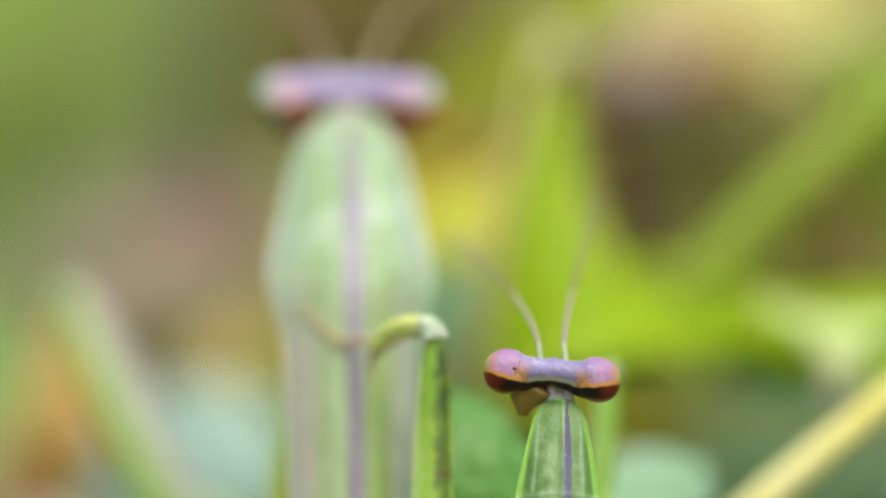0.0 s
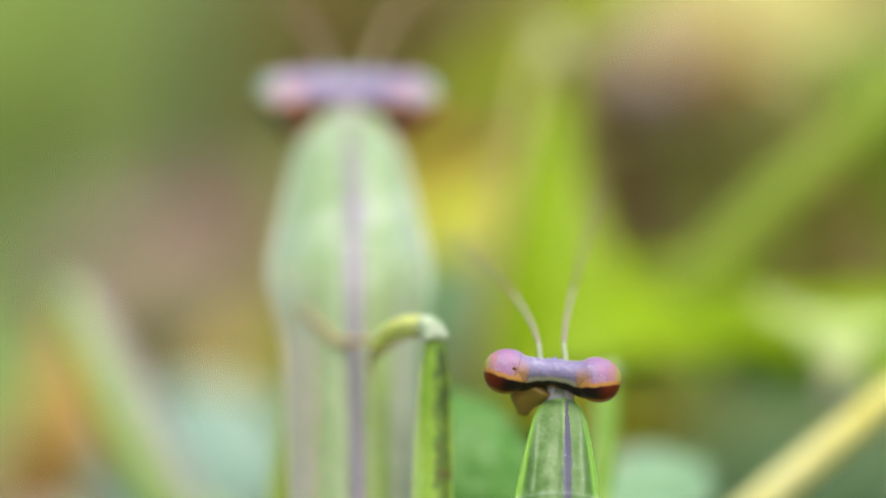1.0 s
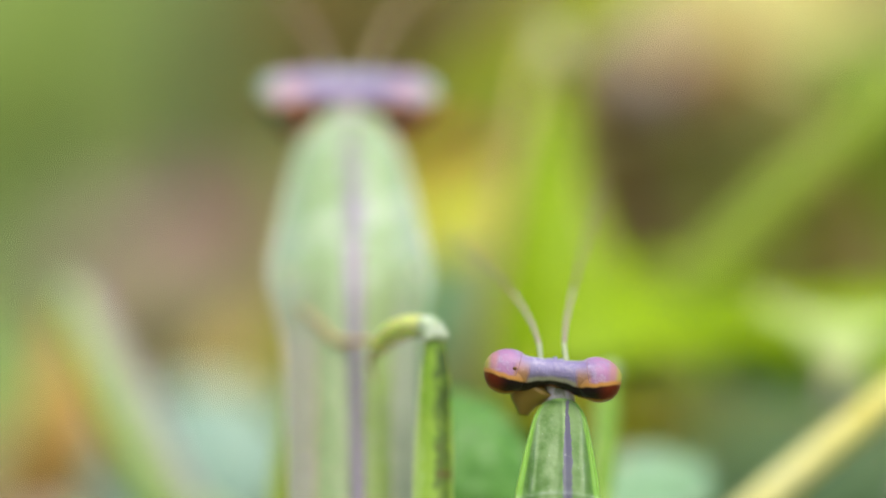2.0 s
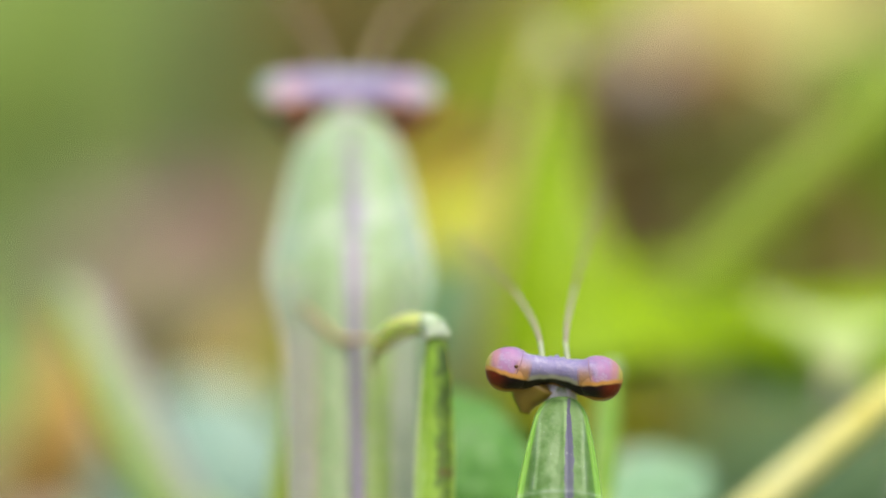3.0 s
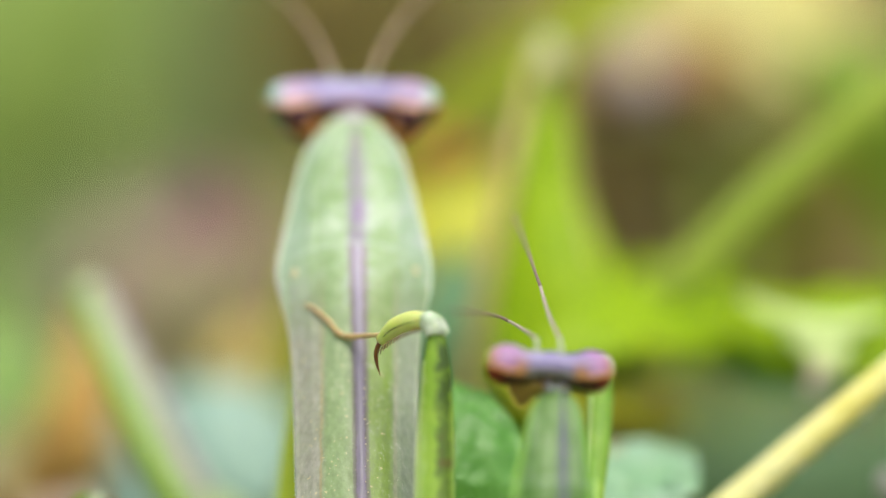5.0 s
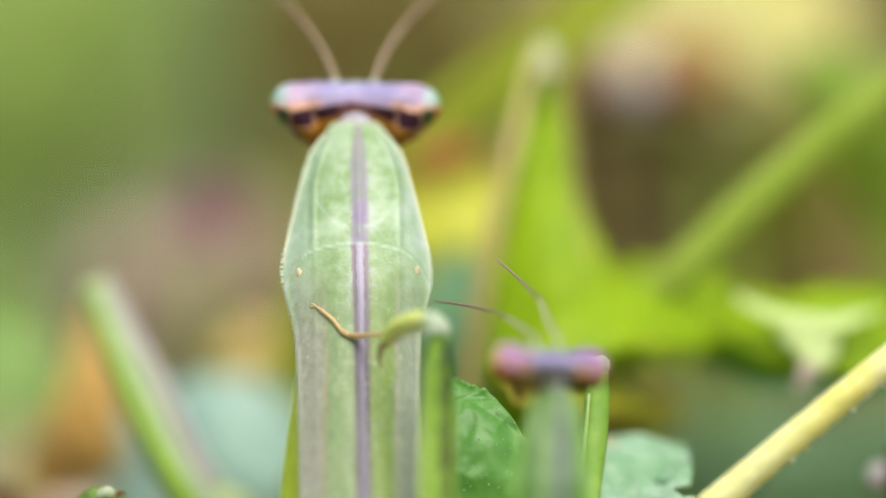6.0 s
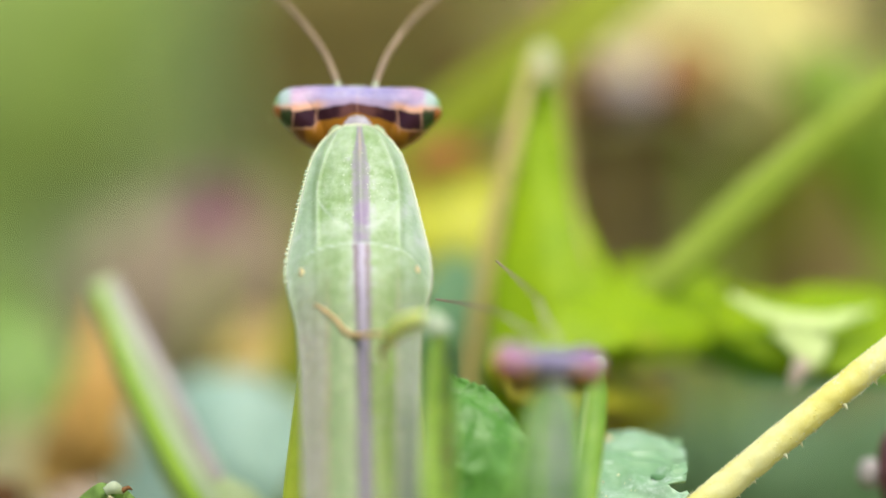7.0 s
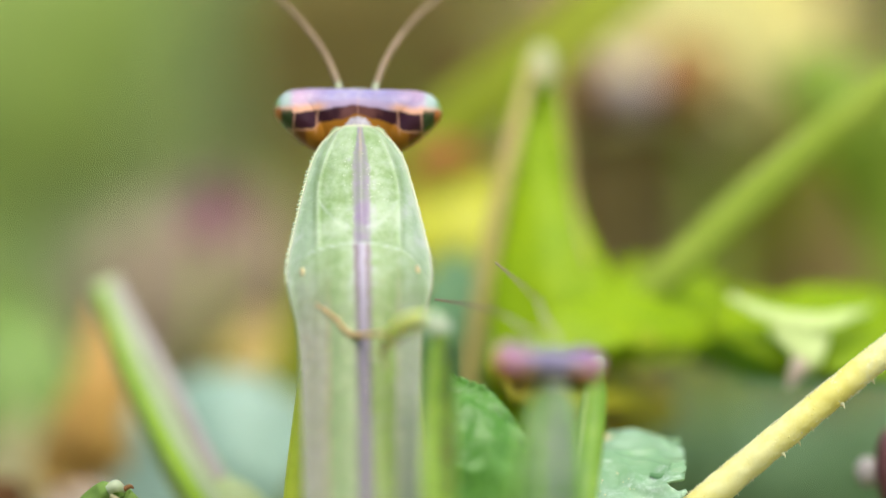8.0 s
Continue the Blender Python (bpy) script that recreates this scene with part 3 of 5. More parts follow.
def shield(bm, cx, y0, rows, bulge, lean=0.0, sulcus=0.0, forward=None, lip=0.09, band_at=0.86, keel=(0.0, 0.0), ridge_at=None, ridge=0.8):
    """The long back shield: rows of (height, half width) from the neck down. keel: where the keel lies at the sulcus and how it leans;
    ridge_at: half distance of the two side ridges at a height. Returns its margin points."""
    layers = [bm.verts.layers.float.new(k) for k in ("rim", "line", "flank")]
    n, steps = 84, 190
    hs = [r[0] for r in rows]
    ring_rows, margin = [], []
    for i in range(steps):
        z = hs[0] + (hs[-1] - hs[0]) * (i / (steps - 1)) ** 1.25
        k = max(j for j in range(len(hs) - 1) if hs[j] >= z - 1e-6)
        t = min(1, max(0, (hs[k] - z) / (hs[k] - hs[k + 1])))
        w = rows[k][1] * (1 - t) + rows[k + 1][1] * t
        c = cx + lean * (hs[0] - z)
        h = bulge * w
        yb = y0 - (forward(z) if forward else 0.0)
        kx = keel[0] + keel[1] * z - (c - cx)
        rx = min(ridge_at(z), w * 0.82)
        ring = []
        for j in range(n + 1):
            u = 2 * j / n - 1
            x = u * w
            ax = abs(x)
            arch = z - sulcus + 0.083 * ax * ax + 0.6 * max(0.0, ax - 2.3) ** 2
            y = yb - h * (1 - abs(u) ** 2.4)
            y -= 0.10 * math.exp(-(((x - kx) / 0.2) ** 2)) * min(1, w)
            y -= lip * math.exp(-(((abs(u) - 0.965) / 0.035) ** 2))
            y -= lip * math.exp(-(((hs[0] - z - 0.10) / 0.10) ** 2)) * (1 - abs(u) ** 3)
            above = min(1.0, max(0.0, arch / 0.3))
            y -= (0.09 * math.exp(-(((ax - rx) / 0.12) ** 2)) - 0.07 * math.exp(-(((ax - rx - 0.28) / 0.2) ** 2))) * (0.25 + 0.75 * above) * min(1, w / 2)
            y -= ridge * (0.10 * math.exp(-((arch / 0.10) ** 2)) - 0.09 * math.exp(-(((arch - 0.28) / 0.17) ** 2)))
            y -= 0.035 * noise.noise(Vector((x * 1.6, z * 1.6, cx))) + 0.014 * noise.noise(Vector((x * 5, z * 5, cx)))
            g = 0.38 * ridge * above * math.exp(-(((ax - rx) / 0.10) ** 2))
            g = max(g, 0.75 * ridge * math.exp(-((arch / 0.065) ** 2)))
            if ridge > 0.5 and 0.4 < ax < 2.1:
                lyre = z - 1.15 - 0.5 * (ax - 0.4) ** 2
                g = max(g, 0.42 * math.exp(-((lyre / 0.14) ** 2)))
            g *= 0.75 + 0.6 * noise.noise(Vector((x * 2.2, z * 1.7, 5)))
            edge = max(0.0, min(1.0, (abs(u) - band_at) / 0.04), 0.9 - (hs[0] - z) * 7)
            side = min(1.0, max(0.0, (ax - rx - 0.05) / 0.25)) * (0.35 + 0.65 * above)
            ring.append((Vector((c + x, y, z)), edge, max(0.0, g), side))
        for j in range(1, 12):
            u = 1 - 2 * j / 12
            ring.append((Vector((c + u * w * 0.98, yb + 0.14 + 0.7 * h * (1 - u * u), z)), 0.0, 0.0, 1.0))
        ring_rows.append(ring)
        margin.append((c, w, z))
    rows_v = skin(bm, [[q[0] for q in r] for r in ring_rows])
    for rv, r in zip(rows_v, ring_rows):
        for v, q in zip(rv, r):
            for layer, value in zip(layers, q[1:]):
                v[layer] = value
    return margin


def head_capsule(bm, c, half, tops, lows, deep, bumpy=0.06):
    """Head between the eyes, as cross-sections from side to side."""
    c, rings, n = Vector(c), [], 22
    for i in range(31):
        s = 2 * i / 30 - 1
        a = abs(s)
        hi, lo, d = ease(tops, a), ease(lows, a), ease(deep, a)
        ring = []
        for k in range(n):
            w = 2 * math.pi * k / n
            sn = math.sin(w)
            z = (hi if sn > 0 else lo) * math.copysign(abs(sn) ** 0.85, sn)
            y = d * math.copysign(abs(math.cos(w)) ** 0.8, math.cos(w)) * (1 if sn > 0 else 1 - 0.45 * abs(sn))
            q = Vector((s * half, y, z))
            ring.append(c + q * (1 + bumpy * noise.noise(q * 1.7 + c)))
        rings.append(ring)
    skin(bm, rings)


def antenna(parent, base, pts, r, material):
    """A short pale scape and a long whip of two pieces. Returns both and the end point."""
    bm = bmesh.new()
    p0, p1 = Vector(base), Vector(pts[0])
    tube(bm, [p0, p0.lerp(p1, 0.5), p1], (r * 1.35, r * 1.2, r * 1.1), n=10, steps=8)
    scape = part("scape", bm, SCAPE, parent, "pale grey antenna base", origin=base)
    c = curve_points(pts, 41)
    bm = bmesh.new()
    tube(bm, c[:19], (r * 1.1, r, r * 0.85), n=8, steps=24)
    whip = part("antenna", bm, material, parent, "thin tan whip antenna", origin=pts[0])
    bm = bmesh.new()
    tube(bm, c[18:], (r * 0.85, r * 0.75, r * 0.6), n=8, steps=24)
    tip = part("antenna_tip", bm, ANTENNA_T if material is ANTENNA_M else material, whip, origin=c[18])
    return whip, tip, c[40]


def walking_leg(parent, hip, knee, foot, r, name):
    bm = bmesh.new()
    tube(bm, [hip, Vector(hip).lerp(Vector(knee), 0.5) + Vector((0, 0, 0.8)), knee], (r * 1.3, r * 1.2, r * 0.9), n=8)
    leg = part(name, bm, LEG, parent)
    bm = bmesh.new()
    tube(bm, [knee, Vector(knee).lerp(Vector(foot), 0.5) + Vector((0, 0, 0.5)), foot], (r * 0.8, r * 0.6, r * 0.4), n=8)
    f = Vector(foot)
    tube(bm, [f, f + Vector((0.3 if f.x > hip[0] else -0.3, 0.6, 0.05)) * 3], (r * 0.4, r * 0.3, r * 0.2), n=6)
    part("shin", bm, TIBIA, leg)


def body_behind(parent, top, length, half, material, seed):
    """Folded wings over the abdomen, hanging to the soil below the shield."""
    bm = bmesh.new()
    x, y, z = top
    pts = [(x, y + 0.8, z + 2), (x, y + 0.6, z - length * 0.3), (x, y + 1.0, z - length * 0.7), (x, y + 2.0, z - length)]
    tube(bm, pts, (half * 0.7, half * 1.05, half * 1.1, half * 0.9, half * 0.25), n=20, steps=36, flat=0.75, lump=0.04)
    part("abdomen", bm, LEG, parent)
    for sg in (-1, 1):
        bm = bmesh.new()
        sp = [(x + sg * half * 0.45, y - half * 0.72, z + 1), (x + sg * half * 0.42, y - half * 0.95, z - length * 0.4),
              (x + sg * half * 0.25, y - half * 0.8, z - length * 0.96)]
        leaf(bm, sp, (half * 0.35, half * 0.7, half * 0.75, half * 0.6, half * 0.15), face=(sg * 0.45, -1, 0), fold=0.1, wave=0.2, thick=0.08, seed=seed + sg)
        part("wing", bm, material, parent)


def small_teeth(bm, pts, axis, r, length):
    for p in pts:
        p = Vector(p)
        tube(bm, [p, p + Vector(axis) * length], (r, r * 0.15), n=5, steps=3)


# ---- the female, her back to the camera
FX = -4.41


def build_female():
    root = thing("praying_mantis", (FX, 2.0, -H + 1.0), "large pale green praying mantis seen from behind, upright on the soil", "mantis", "pair of mantises")
    rows = [(6.471, 0.353), (6.382, 0.824), (6.088, 1.324), (5.559, 1.882), (4.882, 2.324), (4.147, 2.588), (2.676, 3.000), (1.206, 3.353), (-0.265, 3.706),
            (-1.147, 3.824), (-2.029, 3.765), (-2.912, 3.559), (-3.794, 3.324), (-4.676, 3.206), (-6.147, 3.118), (-9.088, 3.059), (-12.971, 3.000), (-17.912, 2.882),
            (-23.794, 2.647)]
    bm = bmesh.new()
    margin = shield(bm, FX - 0.05, 0.9, rows, 0.36, 0.016, sulcus=0.33, forward=sag, band_at=0.945, keel=(0.27, -0.022),
                    ridge_at=lambda z: 2.15 if z < 2.5 else 2.15 - 0.085 * (z - 2.5) ** 2)
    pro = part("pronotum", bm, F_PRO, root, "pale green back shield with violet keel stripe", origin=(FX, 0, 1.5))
    arc = [(c + sg * (w - 0.02), 0.84 - sag(z) - (0.10 if z > 6.2 else 0.0), z) for sg, run in ((-1, margin[60::-4]), (1, margin[2:61:4])) for c, w, z in run if z > -1.5]
    bm = bmesh.new()
    tube(bm, arc, (0.03, 0.04, 0.04, 0.04, 0.03), n=6, steps=120)
    part("rim", bm, RIM, pro, "thin cream rim round the shield")
    rnd = random.Random(3)
    bm = bmesh.new()
    for sg, gap, small, big in ((-1, 0.2, 0.05, 0.11), (1, 0.14, 0.03, 0.06)):
        z = 5.0
        while z > -13.5:
            c, w, _ = min(margin, key=lambda q: abs(q[2] - z))
            r = rnd.uniform(small, big) * (1.0 if z > -2 else 0.4)
            y = 0.85 - sag(z)
            tube(bm, [(c + sg * (w - 0.05), y, z - 0.02), (c + sg * (w + r * 0.6), y - 0.03, z), (c + sg * (w + r * 1.15), y - 0.05, z + r * 0.35)], (r * 0.9, r * 0.75, r * 0.3), n=7, steps=5)
            z -= gap * rnd.uniform(0.7, 1.3)
    part("margin_teeth", bm, TOOTH, pro, "tiny pale teeth along the margin", kind="stuff")
    bm = bmesh.new()
    for sg in (-1, 1):
        for i in range(26):
            z = rnd.uniform(0.8, 6.0)
            w = 3.35 - max(0, z - 2) * 0.35
            x = 0.2 - 0.022 * z + sg * (0.36 + 1.4 * rnd.random() ** 2.2)
            y = 0.9 - 0.36 * w * (1 - abs(x / w) ** 2.4)
            r = rnd.uniform(0.018, 0.03)
            blob(bm, (FX + x, y + 0.01 - sag(z), z), (r, r, r), n=6, m=5)
    part("granules", bm, GRAIN, pro, "fine pale granules on the shield", origin=(FX, 0, 1.5), kind="stuff")
    bm = bmesh.new()
    for i in range(16):
        z = -5.6 - i * 0.5 + rnd.uniform(-0.2, 0.2)
        g = rnd.uniform(0.02, 0.04)
        blob(bm, (FX + 0.46 - 0.022 * z + rnd.uniform(-0.05, 0.08), 0.9 - 0.36 * 3.1 - sag(z) - 0.05, z), (g, g, g * 1.3), n=6, m=5)
    part("keel_grains", bm, SPECK, pro, "tiny pale grains down the keel", origin=(FX, 0, 1.5), kind="stuff")
    for x, y, z in ((-2.84, 0.30, -1.3), (3.06, 0.38, -1.2)):
        bm = bmesh.new()
        blob(bm, (FX + x, y - sag(z), z), (0.16, 0.10, 0.36), n=12, m=8, turn=Matrix.Rotation(math.copysign(0.18, x), 3, "Y"))
        part("pale_spot", bm, SPECK, pro, "small straw-coloured spot")
    # neck
    bm = bmesh.new()
    tube(bm, [(FX - 0.05, 3.7, 5.2), (FX - 0.05, 3.5, 6.3), (FX - 0.05, 3.6, 6.7), (FX - 0.05, 4.4, 7.0)], (1.3, 1.1, 0.98, 0.8), n=16, flat=0.8)
    for i in range(9):
        f = (i - 4) / 4
        tube(bm, [(FX - 0.05 + f * 0.72, 2.83 + 0.22 * f * f, 6.25), (FX - 0.05 + f * 0.8, 2.71 + 0.26 * f * f, 6.55 - 0.05 * f * f), (FX - 0.05 + f * 0.62, 2.92 + 0.25 * f * f, 6.9 - 0.1 * f * f)],
             (0.06, 0.085, 0.05), n=6, steps=10)
    neck = part("neck", bm, NECK, root, "wrinkled grey-lilac neck")
    bm = bmesh.new()
    tube(bm, [(FX - 0.05 + f * 0.72, 2.86 + 0.3 * f * f, 6.83 - 0.22 * f * f) for f in (-1, -0.5, 0, 0.5, 1)], (0.03, 0.07, 0.08, 0.07, 0.03), n=8, steps=24)
    part("crease", bm, SEAM, neck, "dark mauve crease")
    for sg in (-1, 1):
        bm = bmesh.new()
        tube(bm, [(FX - 0.05 + sg * x, y, z) for x, y, z in ((0.66, 3.1, 6.46), (0.92, 3.05, 6.34), (1.22, 3.0, 6.06), (1.55, 2.95, 5.6))], (0.07, 0.20, 0.22, 0.12), n=12, steps=18)
        part("collar_lobe", bm, COLLAR, root, "pale green lobe beside the neck")
    # head
    hc = (FX - 0.04, 4.1, 7.24)

    def narrow(bm):
        """The head tapers towards the mouth."""
        for v in bm.verts:
            v.co.x = hc[0] + (v.co.x - hc[0]) * (1 - 0.15 * max(0.0, hc[2] - 0.35 - v.co.z))

    bm = bmesh.new()
    head_capsule(bm, hc, 3.8, (1.08, 1.08, 1.08, 1.05, 0.8), (5.2, 4.4, 3.0, 2.2, 1.7), (1.35, 1.35, 1.3, 1.2, 0.9))
    narrow(bm)
    head = part("head", bm, F_HEAD, root, "lilac head with a dark brown belt and rusty cheeks", origin=hc)
    for sg in (-1, 1):
        bm = bmesh.new()
        blob(bm, (hc[0] + sg * 3.02, hc[1] - 0.1, hc[2] - 0.60), (1.30, 1.5, 1.64), n=26, m=18, power=0.92,
             turn=Matrix.Rotation(sg * radians(24), 3, "Y"))
        narrow(bm)
        part("eye", bm, F_HEAD, head, "bulging compound eye, lilac above and brown below", origin=hc)
    bm = bmesh.new()
    for dx in (-0.25, 0, 0.25):
        blob(bm, (hc[0] + dx, hc[1] + 0.4, hc[2] + 1.06), (0.12, 0.12, 0.1), n=8, m=6)
    part("ocelli", bm, SCAPE, head, origin=hc)
    for base, pts in (((-5.44, 4.3, 8.36), ((-5.5, 4.5, 8.69), (-6.2, 5.5, 10.25), (-7.4, 6.9, 11.92), (-8.9, 8.7, 13.45), (-12.0, 11.7, 16.5))),
                      ((-3.57, 4.3, 8.3), ((-3.5, 4.5, 8.66), (-2.9, 5.6, 10.12), (-1.75, 7.1, 11.8), (-0.1, 9.1, 13.4), (3.6, 12.2, 16.3)))):
        antenna(root, base, pts, 0.165, ANTENNA)
    # forelegs, held in front of her: the coxa and femur show past her flank
    for sg in (-1, 1):
        bm = bmesh.new()
        x = FX + sg * 2.9
        tube(bm, [(x - sg * 1.0, 2.0, -3.0), (x - sg * 0.3, 1.0, -7.6), (x + sg * 0.2, 0.8, -13), (x + sg * 0.7, 0.5, -19), (x - sg * 0.6, -8.0, -19.5)], (0.5, 0.66, 0.82, 0.9, 0.8), n=12, flat=1.0)
        small_teeth(bm, [(x + sg * (0.05 + 0.033 * i), 0.85, -6.0 - 0.3 * i) for i in range(26)], (sg, -0.1, 0.2), 0.05, 0.11)
        leg = part("foreleg", bm, LEG_BRIGHT, root, "bright yellow-green foreleg folded in front")
        bm = bmesh.new()
        tube(bm, [(x + sg * 0.4, 0.5, -19), (x - sg * 0.8, 5.5, -13), (x - sg * 1.3, 9, -7.5)], (0.8, 0.9, 0.55), n=10, flat=0.6)
        part("femur", bm, LEG, leg)
        bm = bmesh.new()
        tube(bm, [(x - sg * 1.3, 9, -7.5), (x - sg * 1.3, 9.4, -10.5), (x - sg * 1.2, 8.6, -13)], (0.45, 0.4, 0.15), n=8)
        part("tibia", bm, TIBIA, leg)
    body_behind(root, (FX + 0.3, -15.3, -22), 58, 3.9, WING, 1.0)
    for sg in (-1, 1):
        walking_leg(root, (FX + sg * 2.5, -13.3, -26), (FX + sg * 10, 12, -36), (FX + sg * 15, 14, -H + 0.4), 0.6, "middle_leg")
        walking_leg(root, (FX + sg * 2.5, -12.8, -31), (FX + sg * 13, 6, -52), (FX + sg * 19, 4, -H + 0.4), 0.65, "hind_leg")
    return root, head


female, female_head = build_female()

# ---- the male, closer to the camera, a foreleg laid on her back
MX = 5.2


def build_male():
    root = thing("praying_mantis", (MX, -14.0, -H + 1.0), "smaller green praying mantis behind the female, reaching for her", "mantis", "pair of mantises")
    rows = [(-6.831, 0.207), (-6.908, 0.492), (-7.063, 0.776), (-7.374, 1.035), (-7.736, 1.216), (-8.512, 1.423), (-9.288, 1.604), (-10.582, 1.863), (-11.410, 1.992),
            (-12.652, 2.096), (-13.946, 2.070), (-15.239, 1.759), (-17.050, 1.552), (-22.225, 1.501), (-27.400, 1.423)]
    bm = bmesh.new()
    shield(bm, MX + 0.16, -14.6, rows, 0.42, -0.03, sulcus=-11.1, forward=male_sag, lip=0.2, band_at=0.81, keel=(0.16, 0.0), ridge_at=lambda z: 0.98 + 0.06 * (-7 - z), ridge=0.35)
    part("pronotum", bm, M_PRO, root, "green back shield with a dark violet stripe", origin=(MX, -14, -8))
    bm = bmesh.new()
    tube(bm, [(5.29, -13.9, -7.63), (5.31, -14.2, -6.84), (5.34, -14.2, -6.2)], (0.85, 0.72, 0.66), n=14, flat=0.8)
    for i in range(6):
        x = 5.019 + i * 0.114
        tube(bm, [(x, -14.72 + abs(i - 2.5) * 0.07, -6.8), (x + 0.026, -14.72 + abs(i - 2.5) * 0.07, -6.35)], (0.04, 0.04), n=5, steps=4)
    part("neck", bm, NECK, root, "wrinkled grey-green neck")
    bm = bmesh.new()
    for i in range(9):
        f = (i - 4) / 4
        y = -14.80 + 0.28 * f * f
        tube(bm, [(5.33 + 0.28 * f, y, -6.22), (5.33 + 0.36 * f, y - 0.02, -6.5), (5.33 + 0.5 * f, y, -6.8 - 0.03 * f)], (0.012, 0.032, 0.012), n=5, steps=6)
    part("neck_folds", bm, LEG_DARK, root, "dark folds of the neck", kind="stuff")
    hc = (5.02, -14.8, -5.67)
    bm = bmesh.new()
    head_capsule(bm, hc, 2.3, (0.62, 0.62, 0.66, 0.80, 0.82), (0.62, 0.70, 0.96, 1.12, 1.0), (0.78, 0.80, 0.92, 1.04, 0.95))
    head = part("head", bm, M_HEAD, root, "lilac head with a black belt edged in orange", origin=hc)
    for sg in (-1, 1):
        bm = bmesh.new()
        blob(bm, (hc[0] + sg * 2.08, hc[1] - 0.02, hc[2] - 0.13), (1.08, 1.04, 1.03), n=30, m=20, power=0.9,
             turn=Matrix.Rotation(sg * radians(12), 3, "Y"))
        part("eye", bm, M_HEAD, head, "bulging compound eye, pink above and dark below", origin=hc)
        bm = bmesh.new()
        for dx, tilt, bow, rr, hh, upto in ((1.62, -0.28, 0.16, 1.03, 0.98, 8), (1.06, -0.04, 0.2, 0.93, 0.76, 4.5)):
            ring = []
            for w in (radians(-48 + upto * i) for i in range(15)):
                s = math.sin(w)
                ring.append((hc[0] + sg * (dx + tilt * s + bow * s * s), hc[1] - rr * math.cos(w), hc[2] + hh * s))
            tube(bm, ring, (0.006, 0.014, 0.018, 0.014, 0.006), n=6, steps=30)
        part("orbit_seam", bm, SEAM, head, "dark seams beside the eye", origin=hc)
    bm = bmesh.new()
    blob(bm, (hc[0] - 1.76, hc[1] - 1.02, hc[2] + 0.04), (0.1, 0.06, 0.08), n=10, m=7)
    part("pupil_spot", bm, CLAW, head, "black pupil spot", origin=hc)
    bm = bmesh.new()
    for dx, dz in ((-0.22, 0.54), (0.05, 0.62), (0.34, 0.56)):
        blob(bm, (hc[0] + dx, hc[1] + 0.2, hc[2] + dz), (0.15, 0.15, 0.13), n=10, m=7)
    part("ocelli", bm, M_HEAD, head, "three small grey-lilac eyelets", origin=hc)
    bm = bmesh.new()
    tube(bm, [(hc[0] - 0.7, hc[1] + 0.4, hc[2] - 0.5), (hc[0] - 1.05, hc[1] + 0.7, hc[2] - 1.2), (hc[0] - 1.15, hc[1] + 0.8, hc[2] - 2.05)], (1.0, 0.82, 0.22), n=14, flat=0.7)
    part("face", bm, MOUTH, head, "olive tapering face", origin=hc)
    whips = []
    for base, pts in (((4.48, -14.7, -5.15), ((4.41, -13.4, -4.38), (4.02, -11.2, -3.3), (3.02, -8.5, -1.75), (1.8, -5, -0.5), (0.3, -1, 0.75))),
                      ((5.65, -14.7, -5.21), ((5.55, -13.4, -4.38), (5.7, -11.4, -3.22), (6.12, -8.8, -1.5), (6.72, -5.5, 0.6), (7.45, -1.5, 3.0)))):
        whips.append(antenna(root, base, pts, 0.1, ANTENNA_M))
    # foreleg on the female's back
    bm = bmesh.new()
    tube(bm, [(-0.39, -11.2, -3.96), (-0.39, -11.3, -6.22), (-0.39, -11.6, -9.08), (-0.47, -12.1, -11.94), (-0.31, -13, -16.08)], (0.42, 0.72, 0.88, 0.97, 0.74), n=16, flat=0.6, steps=30, lump=0.05)
    leg = part("foreleg", bm, FEMUR, root, "raised green foreleg with a dark groove", origin=(-0.31, -13, -16.14))
    bm = bmesh.new()
    tube(bm, [(-0.97, -11.4, -5.44), (-1.17, -11.7, -7.78), (-1.32, -12.0, -10.12), (-1.4, -12.4, -12.7)], (0.05, 0.07, 0.08, 0.07), n=8, steps=18)
    small_teeth(bm, [(-1.025 - 0.0246 * i, -11.6, -5.844 - 0.618 * i) for i in range(10)], (-1, 0, 0.25), 0.05, 0.2)
    part("ridge", bm, RIDGE, leg, "pale edge ridge with small spines")
    bm = bmesh.new()
    tube(bm, [(-1.07, -10.9, -3.6), (-0.76, -11.05, -3.62), (-0.47, -11.15, -3.83), (-0.39, -11.2, -4.2)], (0.40, 0.54, 0.62, 0.56), n=18, steps=26, flat=0.85, lump=0.14)
    tube(bm, [(-0.31, -11.2, -3.8), (-0.05, -11.3, -3.99), (0.16, -11.3, -4.17)], (0.42, 0.34, 0.2), n=12, lump=0.15)
    rnd = random.Random(19)
    for i in range(16):
        p = Vector((-0.5 + rnd.uniform(-0.42, 0.6), -11.58 + rnd.uniform(0, 0.1), -3.8 + rnd.uniform(-0.4, 0.42)))
        g = rnd.uniform(0.04, 0.09)
        blob(bm, p, (g, g, g), n=7, m=5)
    part("knee", bm, KNEE, leg, "whitish green knee")
    bm = bmesh.new()
    tube(bm, [(-0.68, -11.0, -3.62), (-1.54, -10.2, -3.52), (-2.41, -9.4, -3.85), (-3.14, -8.4, -4.51)], (0.44, 0.48, 0.44, 0.25), n=14, flat=0.7, steps=24)
    tib = part("tibia", bm, TIBIA, leg, "yellow-green curved tibia")
    bm = bmesh.new()
